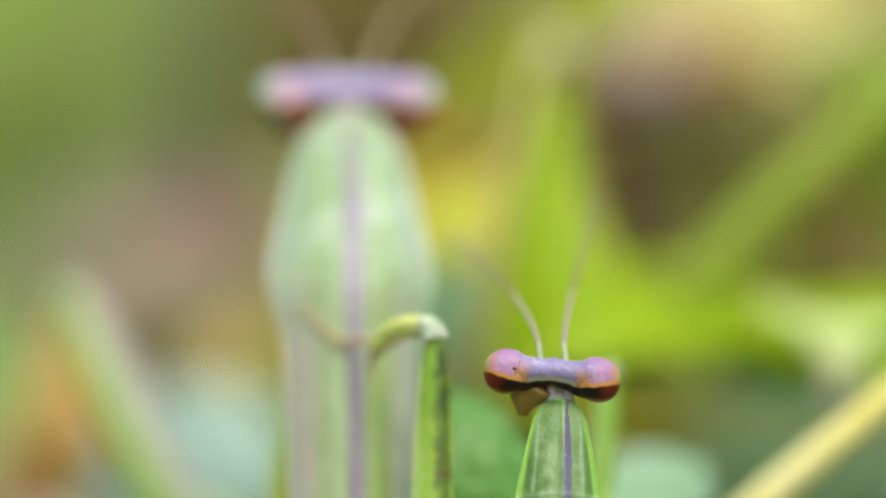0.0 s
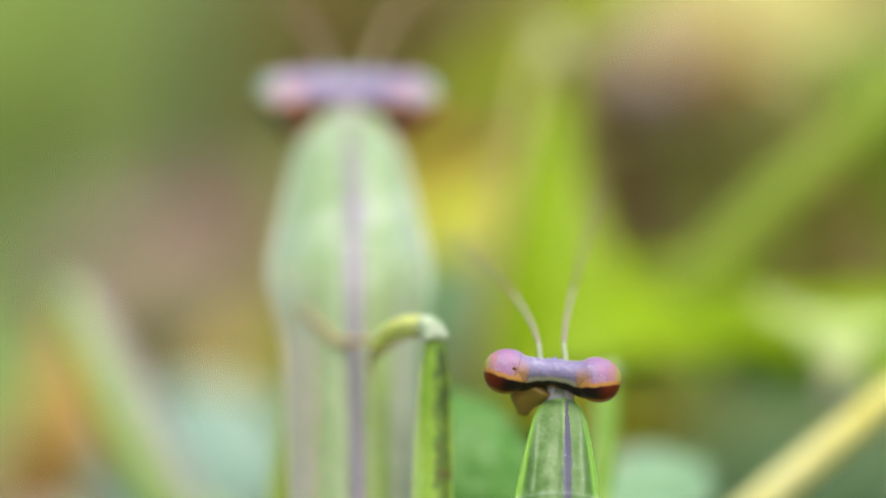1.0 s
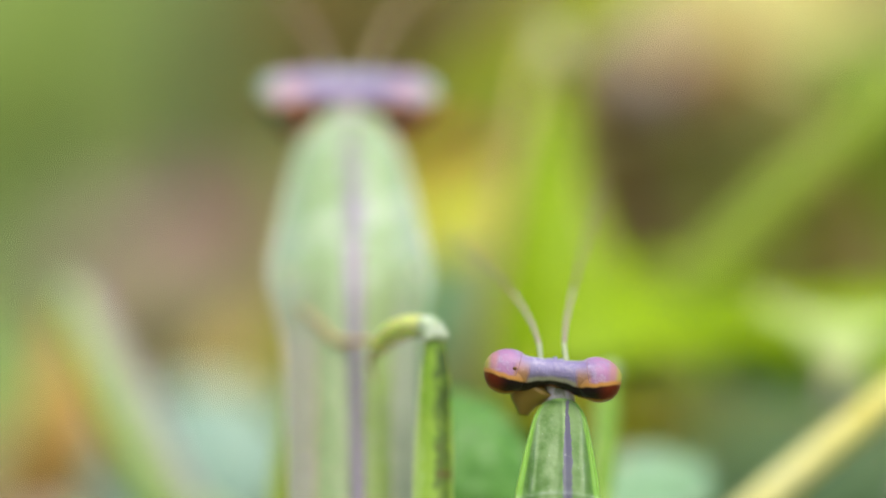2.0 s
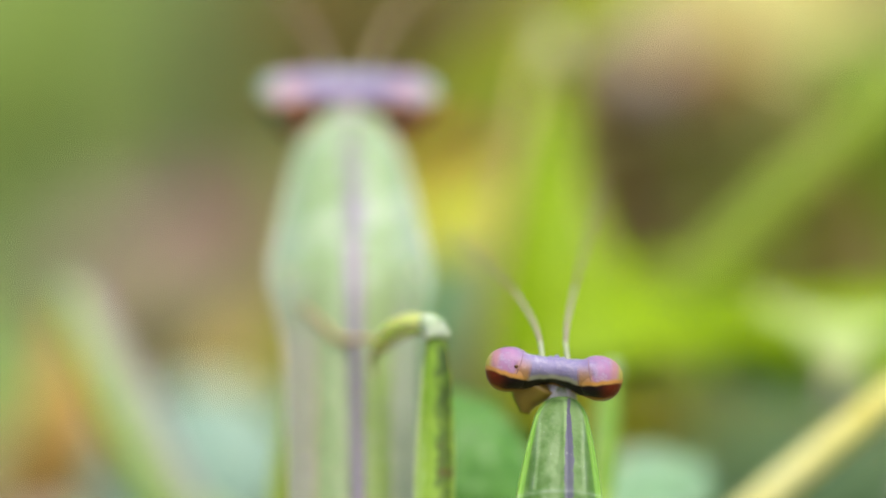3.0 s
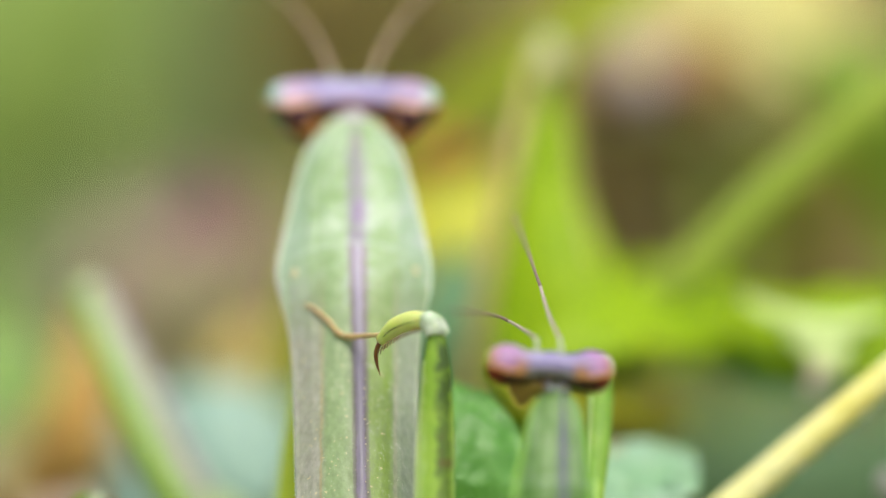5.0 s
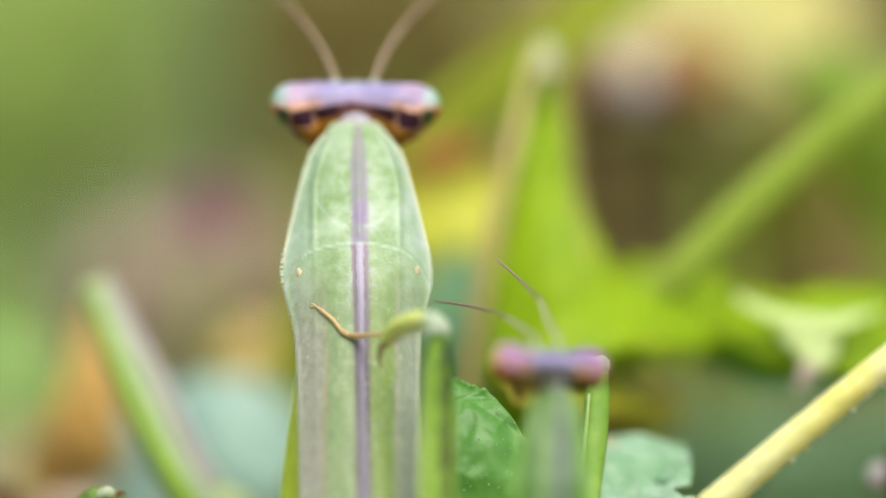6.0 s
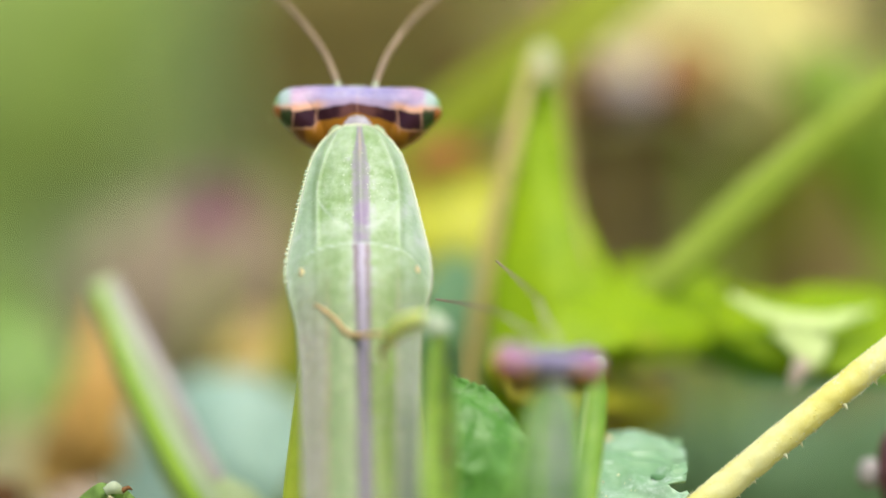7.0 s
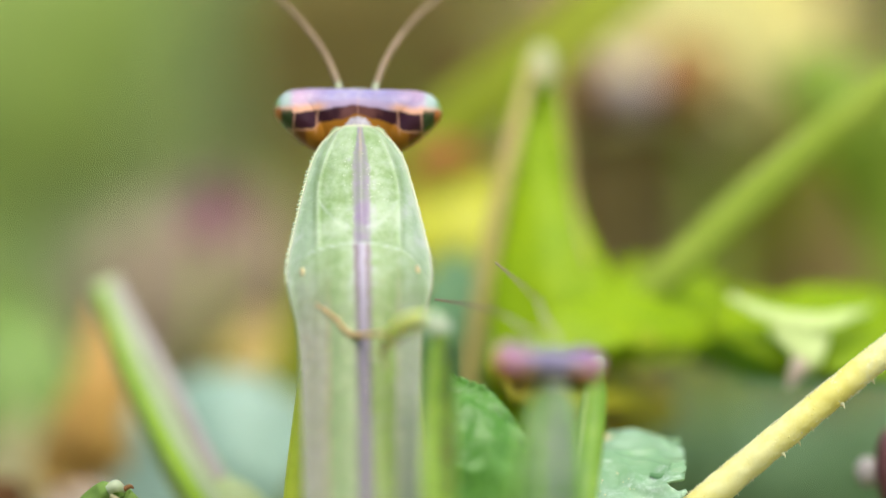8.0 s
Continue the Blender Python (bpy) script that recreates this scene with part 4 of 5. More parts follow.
    tube(bm, [(-1.05, -11.35, -3.53), (-1.89, -10.5, -3.66), (-2.59, -9.75, -3.98), (-2.99, -9.05, -4.33)], (0.015, 0.03, 0.03, 0.015), n=6, steps=16)
    part("groove", bm, LEG_DARK, tib, "thin brown line along the tibia")
    for i in range(14):
        t = i / 13
        q = Vector((-1.104 - 2.076 * t, -11.0 + 2.2 * t, -3.853 - 0.21 * t - 0.839 * t * t))
        bm = bmesh.new()
        tube(bm, [q + Vector((0.02, 0, -0.02)), q + Vector((-0.04, 0, -0.16)), q + Vector((-0.10, 0, -0.26 - 0.16 * t))], (0.05, 0.042, 0.01), n=6, steps=5)
        part("spine", bm, CLAW, leg)
    for i in range(5):
        q = Vector((-2.35 - 0.14 * i, -9.0 + 0.15 * i, -4.15 - 0.1 * i))
        bm = bmesh.new()
        tube(bm, [q, q + Vector((-0.1, 0, -0.22)), q + Vector((-0.06, 0, -0.42))], (0.06, 0.045, 0.015), n=6, steps=5)
        part("spine", bm, TARSUS, leg, "paler inner spine")
    bm = bmesh.new()
    tube(bm, [(-3.15, -8.4, -4.58), (-3.32, -8.2, -5.13), (-3.27, -8.1, -5.68), (-3.11, -8.1, -6.22)], (0.12, 0.12, 0.075, 0.015), n=8, steps=14)
    part("claw", bm, HOOK, leg, "rust-brown hooked claw")
    bm = bmesh.new()
    tp = [Vector(p) for p in ((-3.05, -8.3, -4.21), (-3.79, -6.7, -4.28), (-4.69, -5.25, -4.33), (-5.18, -5.05, -4.15), (-5.72, -4.55, -3.52), (-6.26, -4.15, -3.08), (-6.59, -3.88, -2.84))]
    tube(bm, tp, (0.11, 0.125, 0.15, 0.12, 0.10, 0.095, 0.06), n=10, steps=48)
    for p, g in zip(tp[1:-1], (0.13, 0.15, 0.16, 0.135, 0.125)):
        blob(bm, p, (g * 1.1, g, g), n=10, m=7)
    rnd = random.Random(8)
    for i in range(26):
        p = curve_points(tp, 60)[rnd.randrange(8, 58)]
        tube(bm, [p, p + Vector((rnd.uniform(-0.08, 0.08), -0.06, rnd.choice((-1, 1)) * rnd.uniform(0.13, 0.2)))], (0.014, 0.005), n=4, steps=2)
    for dx, dz in ((-0.16, 0.12), (-0.20, -0.04)):
        tube(bm, [tp[-1], tp[-1] + Vector((dx, 0.05, dz)), tp[-1] + Vector((dx * 1.5, 0.16, dz * 0.7))], (0.055, 0.04, 0.01), n=6, steps=6)
    part("tarsus", bm, TARSUS, leg, "thin straw-orange jointed tarsus")
    bm = bmesh.new()
    tube(bm, [(-0.31, -13, -16.1), (1.46, -13.5, -17.6), (3.4, -15.5, -14.76), (4.17, -16.2, -13.46)], (0.7, 0.75, 0.8, 0.7), n=12)
    part("coxa", bm, LEG, leg)
    # the other foreleg, held forward
    bm = bmesh.new()
    tube(bm, [(7.76, -3.6, -6.1), (7.6, -3.8, -7.55), (7.46, -4.4, -9.58), (7.1, -5.6, -12.76), (6.72, -8.6, -16.48)], (0.42, 0.66, 0.66, 0.6, 0.5), n=14, flat=0.6, steps=26)
    leg2 = part("foreleg", bm, LEG, root, "green foreleg held forward")
    bm = bmesh.new()
    tube(bm, [(7.19, -4.2, -7.26), (7.02, -4.8, -9.58), (6.69, -6.0, -12.75)], (0.07, 0.1, 0.1), n=8)
    part("ridge", bm, RIDGE, leg2, "pale edge ridge")
    bm = bmesh.new()
    blob(bm, (7.82, -3.5, -5.81), (0.45, 0.5, 0.5), n=14, m=10)
    part("knee", bm, KNEE, leg2, "whitish green knee")
    bm = bmesh.new()
    tube(bm, [(7.71, -3.3, -5.81), (7.35, -2.0, -5.97), (6.64, -1, -6.43)], (0.4, 0.36, 0.12), n=10)
    part("tibia", bm, TIBIA, leg2)
    bm = bmesh.new()
    tube(bm, [(6.55, -9, -16.48), (6.52, -11.5, -17.86), (6.38, -14.8, -14.76), (6.12, -16, -13.46)], (0.6, 0.7, 0.75, 0.7), n=12)
    part("coxa", bm, LEG, leg2)
    body_behind(root, (MX - 0.1, -19.2, -27), 50, 2.6, WING_M, 5.0)
    for sg in (-1, 1):
        walking_leg(root, (MX + sg * 1.6, -18.0, -29), (MX + sg * 9, -9, -42), (MX + sg * 13, -6, -H + 0.4), 0.4, "middle_leg")
        walking_leg(root, (MX + sg * 1.6, -18.0, -33), (MX + sg * 11, -18, -50), (MX + sg * 16, -22, -H + 0.4), 0.45, "hind_leg")
    return root, head, whips


male, male_head, male_whips = build_male()

# ---------------------------------------------------------------- plants near the insects


def foot(x, y):
    return (x, y, soil_mm(x, y) - 0.5)


def blade_part(name, parent, spine, widths, material, label="", face=(0, -1, 0), fold=0.15, wave=0.0, teeth=0, depth=0.0, thick=0.14, seed=0.0,
               steps=28, across=8, crinkle=0.0, rib=False, cells=0, dew=0):
    bm = bmesh.new()
    leaf(bm, spine, widths, face, fold, wave, teeth, depth, thick, steps, across, seed, crinkle, cells)
    tops = [v.co.copy() for v in bm.verts][0::2]
    ob = part(name, bm, material, parent, label)
    if rib:
        nf = Vector(face).normalized() * (0.05 + 0.02 * max(widths))
        bm = bmesh.new()
        tube(bm, [Vector(p) + nf for p in spine], (0.28, 0.24, 0.2, 0.08), n=6, steps=24)
        part("midrib", bm, material, parent)
    if dew:
        bm = bmesh.new()
        rnd = random.Random(41)
        for i in range(dew):
            g = rnd.uniform(0.016, 0.04)
            blob(bm, rnd.choice(tops) + Vector((rnd.uniform(-0.06, 0.06), -0.01, rnd.uniform(-0.06, 0.06))), (g, g, g * 1.2), n=6, m=5)
        part("hairs", bm, WHITE, parent, "fine whitish dots on the leaf", kind="stuff")
    return ob


def rod_part(name, parent, pts, radii, material, label="", n=12, steps=None, flat=1.0, lump=0.05):
    bm = bmesh.new()
    tube(bm, pts, radii, n, steps, flat, lump=lump)
    return part(name, bm, material, parent, label)


def build_bristly_stem():
    root = thing("bristly_stem", foot(-2, 4), "pale yellow bristly stem leaning across, lit", "plant stem")
    pts = [foot(-2, 4), (-1, 3.5, -45), (0.75, 2.5, -23.35), (6.6, 2, -18.7), (11.55, 1.4, -14.86), (16.2, 1, -10.95), (20.55, 1, -7.37), (25.25, 1.4, -3.68), (32.9, 2, 1.8)]
    radii = (0.95, 0.94, 0.92, 0.90, 0.86, 0.79, 0.75, 0.71, 0.62)
    rod_part("stem", root, pts, radii, STEM_Y, n=28, steps=300, lump=0.09)
    bm, fuzz, warts = bmesh.new(), bmesh.new(), bmesh.new()
    rnd = random.Random(11)
    c = curve_points(pts, 400)
    for i in range(190, 380):
        d = (c[i + 1] - c[i]).normalized()
        a = d.cross(Vector((0, 1, 0))).normalized()
        for _ in range(1):
            w = rnd.uniform(0, 2 * math.pi)
            nr = a * math.cos(w) + Vector((0, 1, 0)) * math.sin(w)
            if nr.y > 0.4:
                continue
            p = c[i] + nr * ease(radii, i / 399) + d * rnd.uniform(-0.1, 0.1)
            g = rnd.uniform(0.012, 0.032)
            blob(warts, p - nr * g * 0.5, (g * 2.2, g * 1.5, g * 2.0), n=8, m=6)
        for _ in range(5):
            w = rnd.choice((0, math.pi)) + rnd.gauss(0, 0.3)
            nr = a * math.cos(w) + Vector((0, 1, 0)) * math.sin(w)
            p = c[i] + nr * (ease(radii, i / 399) - 0.03) + d * rnd.uniform(-0.1, 0.1)
            ln = rnd.uniform(0.05, 0.115)
            tube(fuzz, [p, p + nr * ln * 0.6 + d * 0.02, p + nr * ln + d * rnd.uniform(-0.05, 0.07)], (0.03, 0.022, 0.008), n=5, steps=4)
        if i % 9 == 0 and rnd.random() < 0.85:
            w = (math.pi if a.z > 0 else 0) + rnd.gauss(0, 0.3)
            nr = a * math.cos(w) + Vector((0, 1, 0)) * math.sin(w)
            p = c[i] + nr * ease(radii, i / 399)
            g = rnd.choice((0.07, 0.09, 0.13))
            tube(bm, [p - nr * 0.08, p + nr * g * 0.9 + d * 0.02, p + nr * g * 2.3 - d * 0.03], (g * 1.25, g * 0.55, g * 0.1), n=7, steps=6)
    part("warts", warts, STEM_Y, root, kind="stuff")
    part("bristles", bm, BRISTLE, root, "short pale thorns", kind="stuff")
    part("fuzz", fuzz, BRISTLE, root, "fine white hairs", kind="stuff")


def build_lime_plant():
    """The upright folded leaf, its stalks and the bright low leaves behind the pair."""
    root = thing("leafy_weed", foot(9, 22), "lime green leafy weed with an upright folded leaf", "plant")
    rod_part("stem", root, [foot(9, 22), (8, 22, -50), (7.17, 22, -8.21), (6.84, 21, -3.77)], (1.6, 1.5, 1.4, 1.2), STALK)
    blade_part("upright_leaf", root, [(6.3, 15, -6.24), (5.69, 17, -0.91), (5.04, 20, 4.15), (5.18, 22.5, 8.5), (5.32, 24, 10.62)],
               (4.1, 3.35, 2.15, 1.6, 1.25, 0.85), FADED, "upright folded lime leaf", fold=0.32, wave=0.25, seed=2)
    rod_part("tip", root, [(5.41, 21, 9.04), (5.35, 22.2, 10.3), (5.29, 22.6, 10.83)], (0.5, 0.66, 0.4), PINKTIP, "pale blunt tip of the leaf", lump=0.1)
    rod_part("stalk", root, [(4.79, 21.5, 10.1), (3.98, 19.5, 6.77), (3.15, 18.5, 3.18), (2.13, 18.5, -2.49), (1.22, 19, -8.17), (0.81, 19.5, -14.21), (0.71, 20.5, -24.35), (1.01, 22, -45.66), foot(2, 24)],
             (0.25, 0.45, 0.50, 0.48, 0.5, 0.5), DRYSTALK, "straw-coloured dry stalk", lump=0.0)
    rod_part("edge", root, [(6.16, 21.4, 9.69), (6.62, 20, 6.35), (7.02, 19, 2.56), (7.77, 17, -0.91)], (0.10, 0.14, 0.13, 0.08), DRYSTALK, "thin dry ochre edge")
    blade_part("low_leaf", root, [(3.70, 25.0, -4.26), (7.20, 25.0, -3.79), (10.71, 25.0, -3.41), (13.92, 26.0, -3.55), (17.19, 29.0, -4.13)],
               (2.4, 3.9, 3.7, 3.2, 1.2), LIME, "broad lime leaf", face=(0.1, -1, 1.1), fold=0.1, wave=0.6, seed=4)
    blade_part("low_leaf", root, [(5.56, 20, -3.76), (4.61, 20, -6.29), (3.83, 21, -9.47), (3.36, 22, -12.34)], (2.4, 2.4, 2.0, 1.2, 0.4), FADED, face=(0, -1, 0.5), fold=0.2, wave=0.4, seed=6)
    blade_part("low_leaf", root, [(5.3, 20, -7.8), (7.8, 20, -7.6), (9.9, 21, -8.0), (12.4, 23, -8.8)], (1.6, 2.5, 2.3, 0.9), GOLD, "dry golden-olive leaf", face=(0, -1, 0.6), wave=0.5, seed=8)
    blade_part("low_leaf", root, [(3.4, 14, -6.7), (6.2, 15, -7.0), (8.8, 16.5, -7.1), (11.0, 19, -7.6)], (1.2, 2.0, 1.9, 0.9), OLDGOLD, "olive-yellow low leaf", face=(0, -1, 0.8), fold=0.1, wave=0.4, seed=23)
    rod_part("petiole", root, [(8.67, 27, -7.26), (8.97, 20, -4.44), (10.69, 18.5, -2.62), (12.8, 18, -0.7), (17.95, 18, 4.05), (23.89, 18, 8.79), (29.84, 18.5, 13.21)],
             (0.8, 0.9, 0.98, 1.0, 1.0, 0.98, 0.9), PETIOLE, "thick light green leaf stalk", flat=0.45, steps=40)
    blade_part("low_leaf", root, [(4.68, 13.6, -5.69), (7.32, 14.4, -4.27), (10.37, 16.5, -3.35), (13.21, 18, -3.66), (15.75, 20, -4.57)], (0.5, 1.8, 2.3, 1.8, 0.3), FADED, face=(0, -1, 0.7), fold=0.1, wave=0.3, seed=21)
    blade_part("low_leaf", root, [(8.16, 25, -3.31), (11.02, 25, -2.52), (14.23, 26, -2.68), (17.16, 28, -3.65)], (2.0, 3.2, 2.8, 0.9), LIME, face=(0, -1, 1.1), fold=0.1, wave=0.5, seed=9)
    # low leaf on the side with a whitish drooping tip
    blade_part("side_leaf", root, [(14.99, 18.0, -3.12), (17.78, 16.0, -3.80), (20.92, 16.0, -3.89), (24.41, 17.0, -4.68), (28.28, 19.0, -6.28)],
               (1.4, 2.5, 3.2, 3.4, 3.0, 0.8), LIME, "bright side leaf", face=(0, -1, 0.9), fold=0.1, wave=0.5, seed=10)
    blade_part("pale_fold", root, [(15.24, 15.0, -2.48), (17.40, 14.0, -3.26), (19.90, 13.5, -3.72), (21.6, 14.5, -3.4), (22.9, 16.0, -3.1)], (0.2, 0.55, 0.75, 0.4, 0.1), LOBE, "whitish fold of the leaf", face=(0, -1, 1.3), fold=0.2, wave=0.2, seed=11)
    blade_part("pale_lobe", root, [(18.95, 13.4, -3.72), (19.25, 13.0, -4.65), (19.30, 12.7, -5.60), (18.98, 12.5, -6.53)], (1.7, 1.35, 0.9, 0.35), LOBE, "whitish drooping lobe", face=(0, -1, 0.8), fold=0.2, wave=0.2, seed=12)
    rod_part("pink_point", root, [(19.05, 12.4, -5.95), (18.75, 12.2, -6.55), (18.3, 12.0, -7.35)], (0.5, 0.42, 0.15), PINKISH, "pinkish withered point")
    blade_part("under_leaf", root, [(13.6, 21, -5.0), (17.0, 20, -5.5), (21.0, 20, -5.5), (26.0, 21, -5.9)], (1.0, 1.7, 1.7, 1.4), FOREST, "shaded green leaf", face=(0, -1, 0.3), wave=0.4, seed=14)


def build_front_leaves():
    root = thing("broadleaf_weed", foot(2, 4), "crinkled dark green leaf beside the mantises", "plant")
    rod_part("stem", root, [foot(2, 4), (2.9, 3, -50), (3.1, -2, -19.5), (2.9, -3.7, -16.4)], (0.8, 0.8, 0.6, 0.35), STALK)
    blade_part("leaf", root, [(2.9, -3.8, -16.6), (2.6, -4.6, -13.3), (2.1, -4.4, -10.4), (1.4, -3.2, -8.25), (0.42, -1.2, -6.55)], (1.6, 2.9, 2.9, 2.3, 1.5, 0.25), DEEP,
               "glossy dark green leaf puffed between its sunken veins", face=(0.1, -1, 0.6), fold=0.10, wave=0.4, crinkle=0.08, teeth=3, depth=0.05, seed=3, steps=130, across=44, cells=6, dew=160)
    root = thing("broadleaf_weed", foot(9.5, 9), "pale green leaf with a scalloped margin and dry edge", "plant")
    rod_part("stem", root, [foot(9.5, 9), (9, 9, -50), (8.23, 4, -19.06), (8.6, -0.5, -16.5)], (0.7, 0.7, 0.55, 0.4), STALK)
    spine, widths = [(8.84, -2.6, -16.41), (9.16, -0.6, -14.11), (9.46, 1.8, -12.09), (9.73, 4.4, -10.65), (9.95, 7.0, -9.74)], (1.6, 2.9, 3.2, 3.15, 2.9, 2.5)
    blade_part("leaf", root, spine, widths, PALE,
               "pale green scalloped leaf", face=(-0.05, -1, 0.6), fold=0.05, wave=0.75, crinkle=0.3, teeth=6.5, depth=0.30, seed=7, steps=110, across=24)
    bm = bmesh.new()
    rnd = random.Random(17)
    for i in range(14):
        p = Vector((rnd.uniform(8.1, 10.6), -0.2, -12.6 + rnd.gauss(0, 0.5)))
        p.y = -0.75 + (p.z + 14.1) * 1.15
        g = rnd.uniform(0.025, 0.055)
        blob(bm, p, (g * 1.3, g, g), n=7, m=5)
    part("crumbs", bm, BRISTLE, root, "pale crumbs on the leaf", kind="stuff")
    rod_part("dry_edge", root, [(8.0, 6.6, -9.75), (8.7, 6.5, -9.95), (9.35, 6.6, -10.1), (10.1, 6.7, -9.8), (10.7, 6.8, -9.65)], (0.08, 0.16, 0.2, 0.15, 0.06), PEACH, "curled dry peach edge")
    blade_part("curled_lobe", root, [(11.3, 2.0, -11.7), (11.8, 1.6, -11.5), (12.3, 1.7, -11.35), (12.55, 2.2, -11.1)], (0.15, 0.42, 0.45, 0.12), PALE, face=(0, -1, 0.9), fold=0.3, wave=0.15, seed=4)
    # green blade added to fill the dark notch between the curled lobes
    blade_part("curled_lobe", root, [(10.8, 1.9, -11.75), (11.5, 1.4, -11.9), (12.2, 1.5, -11.75)], (0.1, 0.2, 0.08), TEAL, "dark green sliver added in the notch under a curled lobe", face=(0, -1, 0.2), fold=0.3, seed=6)
    blade_part("curled_lobe", root, [(11.6, 0.4, -13.0), (12.2, 0.2, -12.75), (12.7, 0.5, -12.6)], (0.12, 0.34, 0.1), PALE, face=(0, -1, 0.8), fold=0.3, wave=0.15, seed=8)
    root = thing("leaf_shoot", foot(-19, 1), "small curled green shoot tip", "plant")
    rod_part("stem", root, [foot(-19, 1), (-18.5, 1, -50), (-18.09, 1, -14.71)], (0.7, 0.6, 0.5), STALK)
    blade_part("leaf", root, [(-18.97, 1, -15.59), (-18.37, 0.5, -13.66), (-17.32, 0, -12.56), (-16.26, 1, -12.59)], (0.5, 0.9, 0.75, 0.2), SPRING, face=(0.2, -1, 0.5), fold=0.5, wave=0.2, seed=5)
    blade_part("leaf", root, [(-16.04, 1.5, -15.60), (-16.26, 1, -13.97), (-16.84, 0.6, -12.87), (-17.31, 0.6, -12.40)], (0.5, 0.8, 0.6, 0.2), SPRING, face=(-0.3, -1, 0.4), fold=0.5, wave=0.2, seed=6)
    rod_part("tip", root, [(-17.46, -0.3, -12.56), (-17.02, -0.3, -12.35), (-16.53, 0, -12.56)], (0.24, 0.34, 0.14), WHITE, "pale curled tip", lump=0.2)
    rod_part("point", root, [(-16.6, -0.2, -12.5), (-16.3, -0.2, -12.35), (-16.1, 0, -12.45)], (0.14, 0.12, 0.05), BROWN, "withered brown point", lump=0.2)
    rod_part("dry_base", root, [(-17.3, -0.4, -12.8), (-16.9, -0.4, -13.1), (-16.5, -0.3, -13.4)], (0.12, 0.16, 0.1), TAN, "dry tan scale", lump=0.2)
    root = thing("flower_bud", foot(24, 9), "dark purple drooping flower bud", "plant")
    rod_part("stem", root, [foot(24, 9), (24, 9, -50), (24.06, 9, -14.6), (23.76, 9, -12.51)], (0.5, 0.5, 0.45, 0.4), STALK)
    bm = bmesh.new()
    blob(bm, (23.52, 9, -11.46), (0.7, 0.8, 2.0), n=14, m=12)
    part("bud", bm, BUD, root)
    bm = bmesh.new()
    blob(bm, (22.44, 9.5, -11.77), (0.65, 0.6, 0.8), n=12, m=9)
    part("woolly_scale", bm, MAUVE, root, "pale woolly scale")


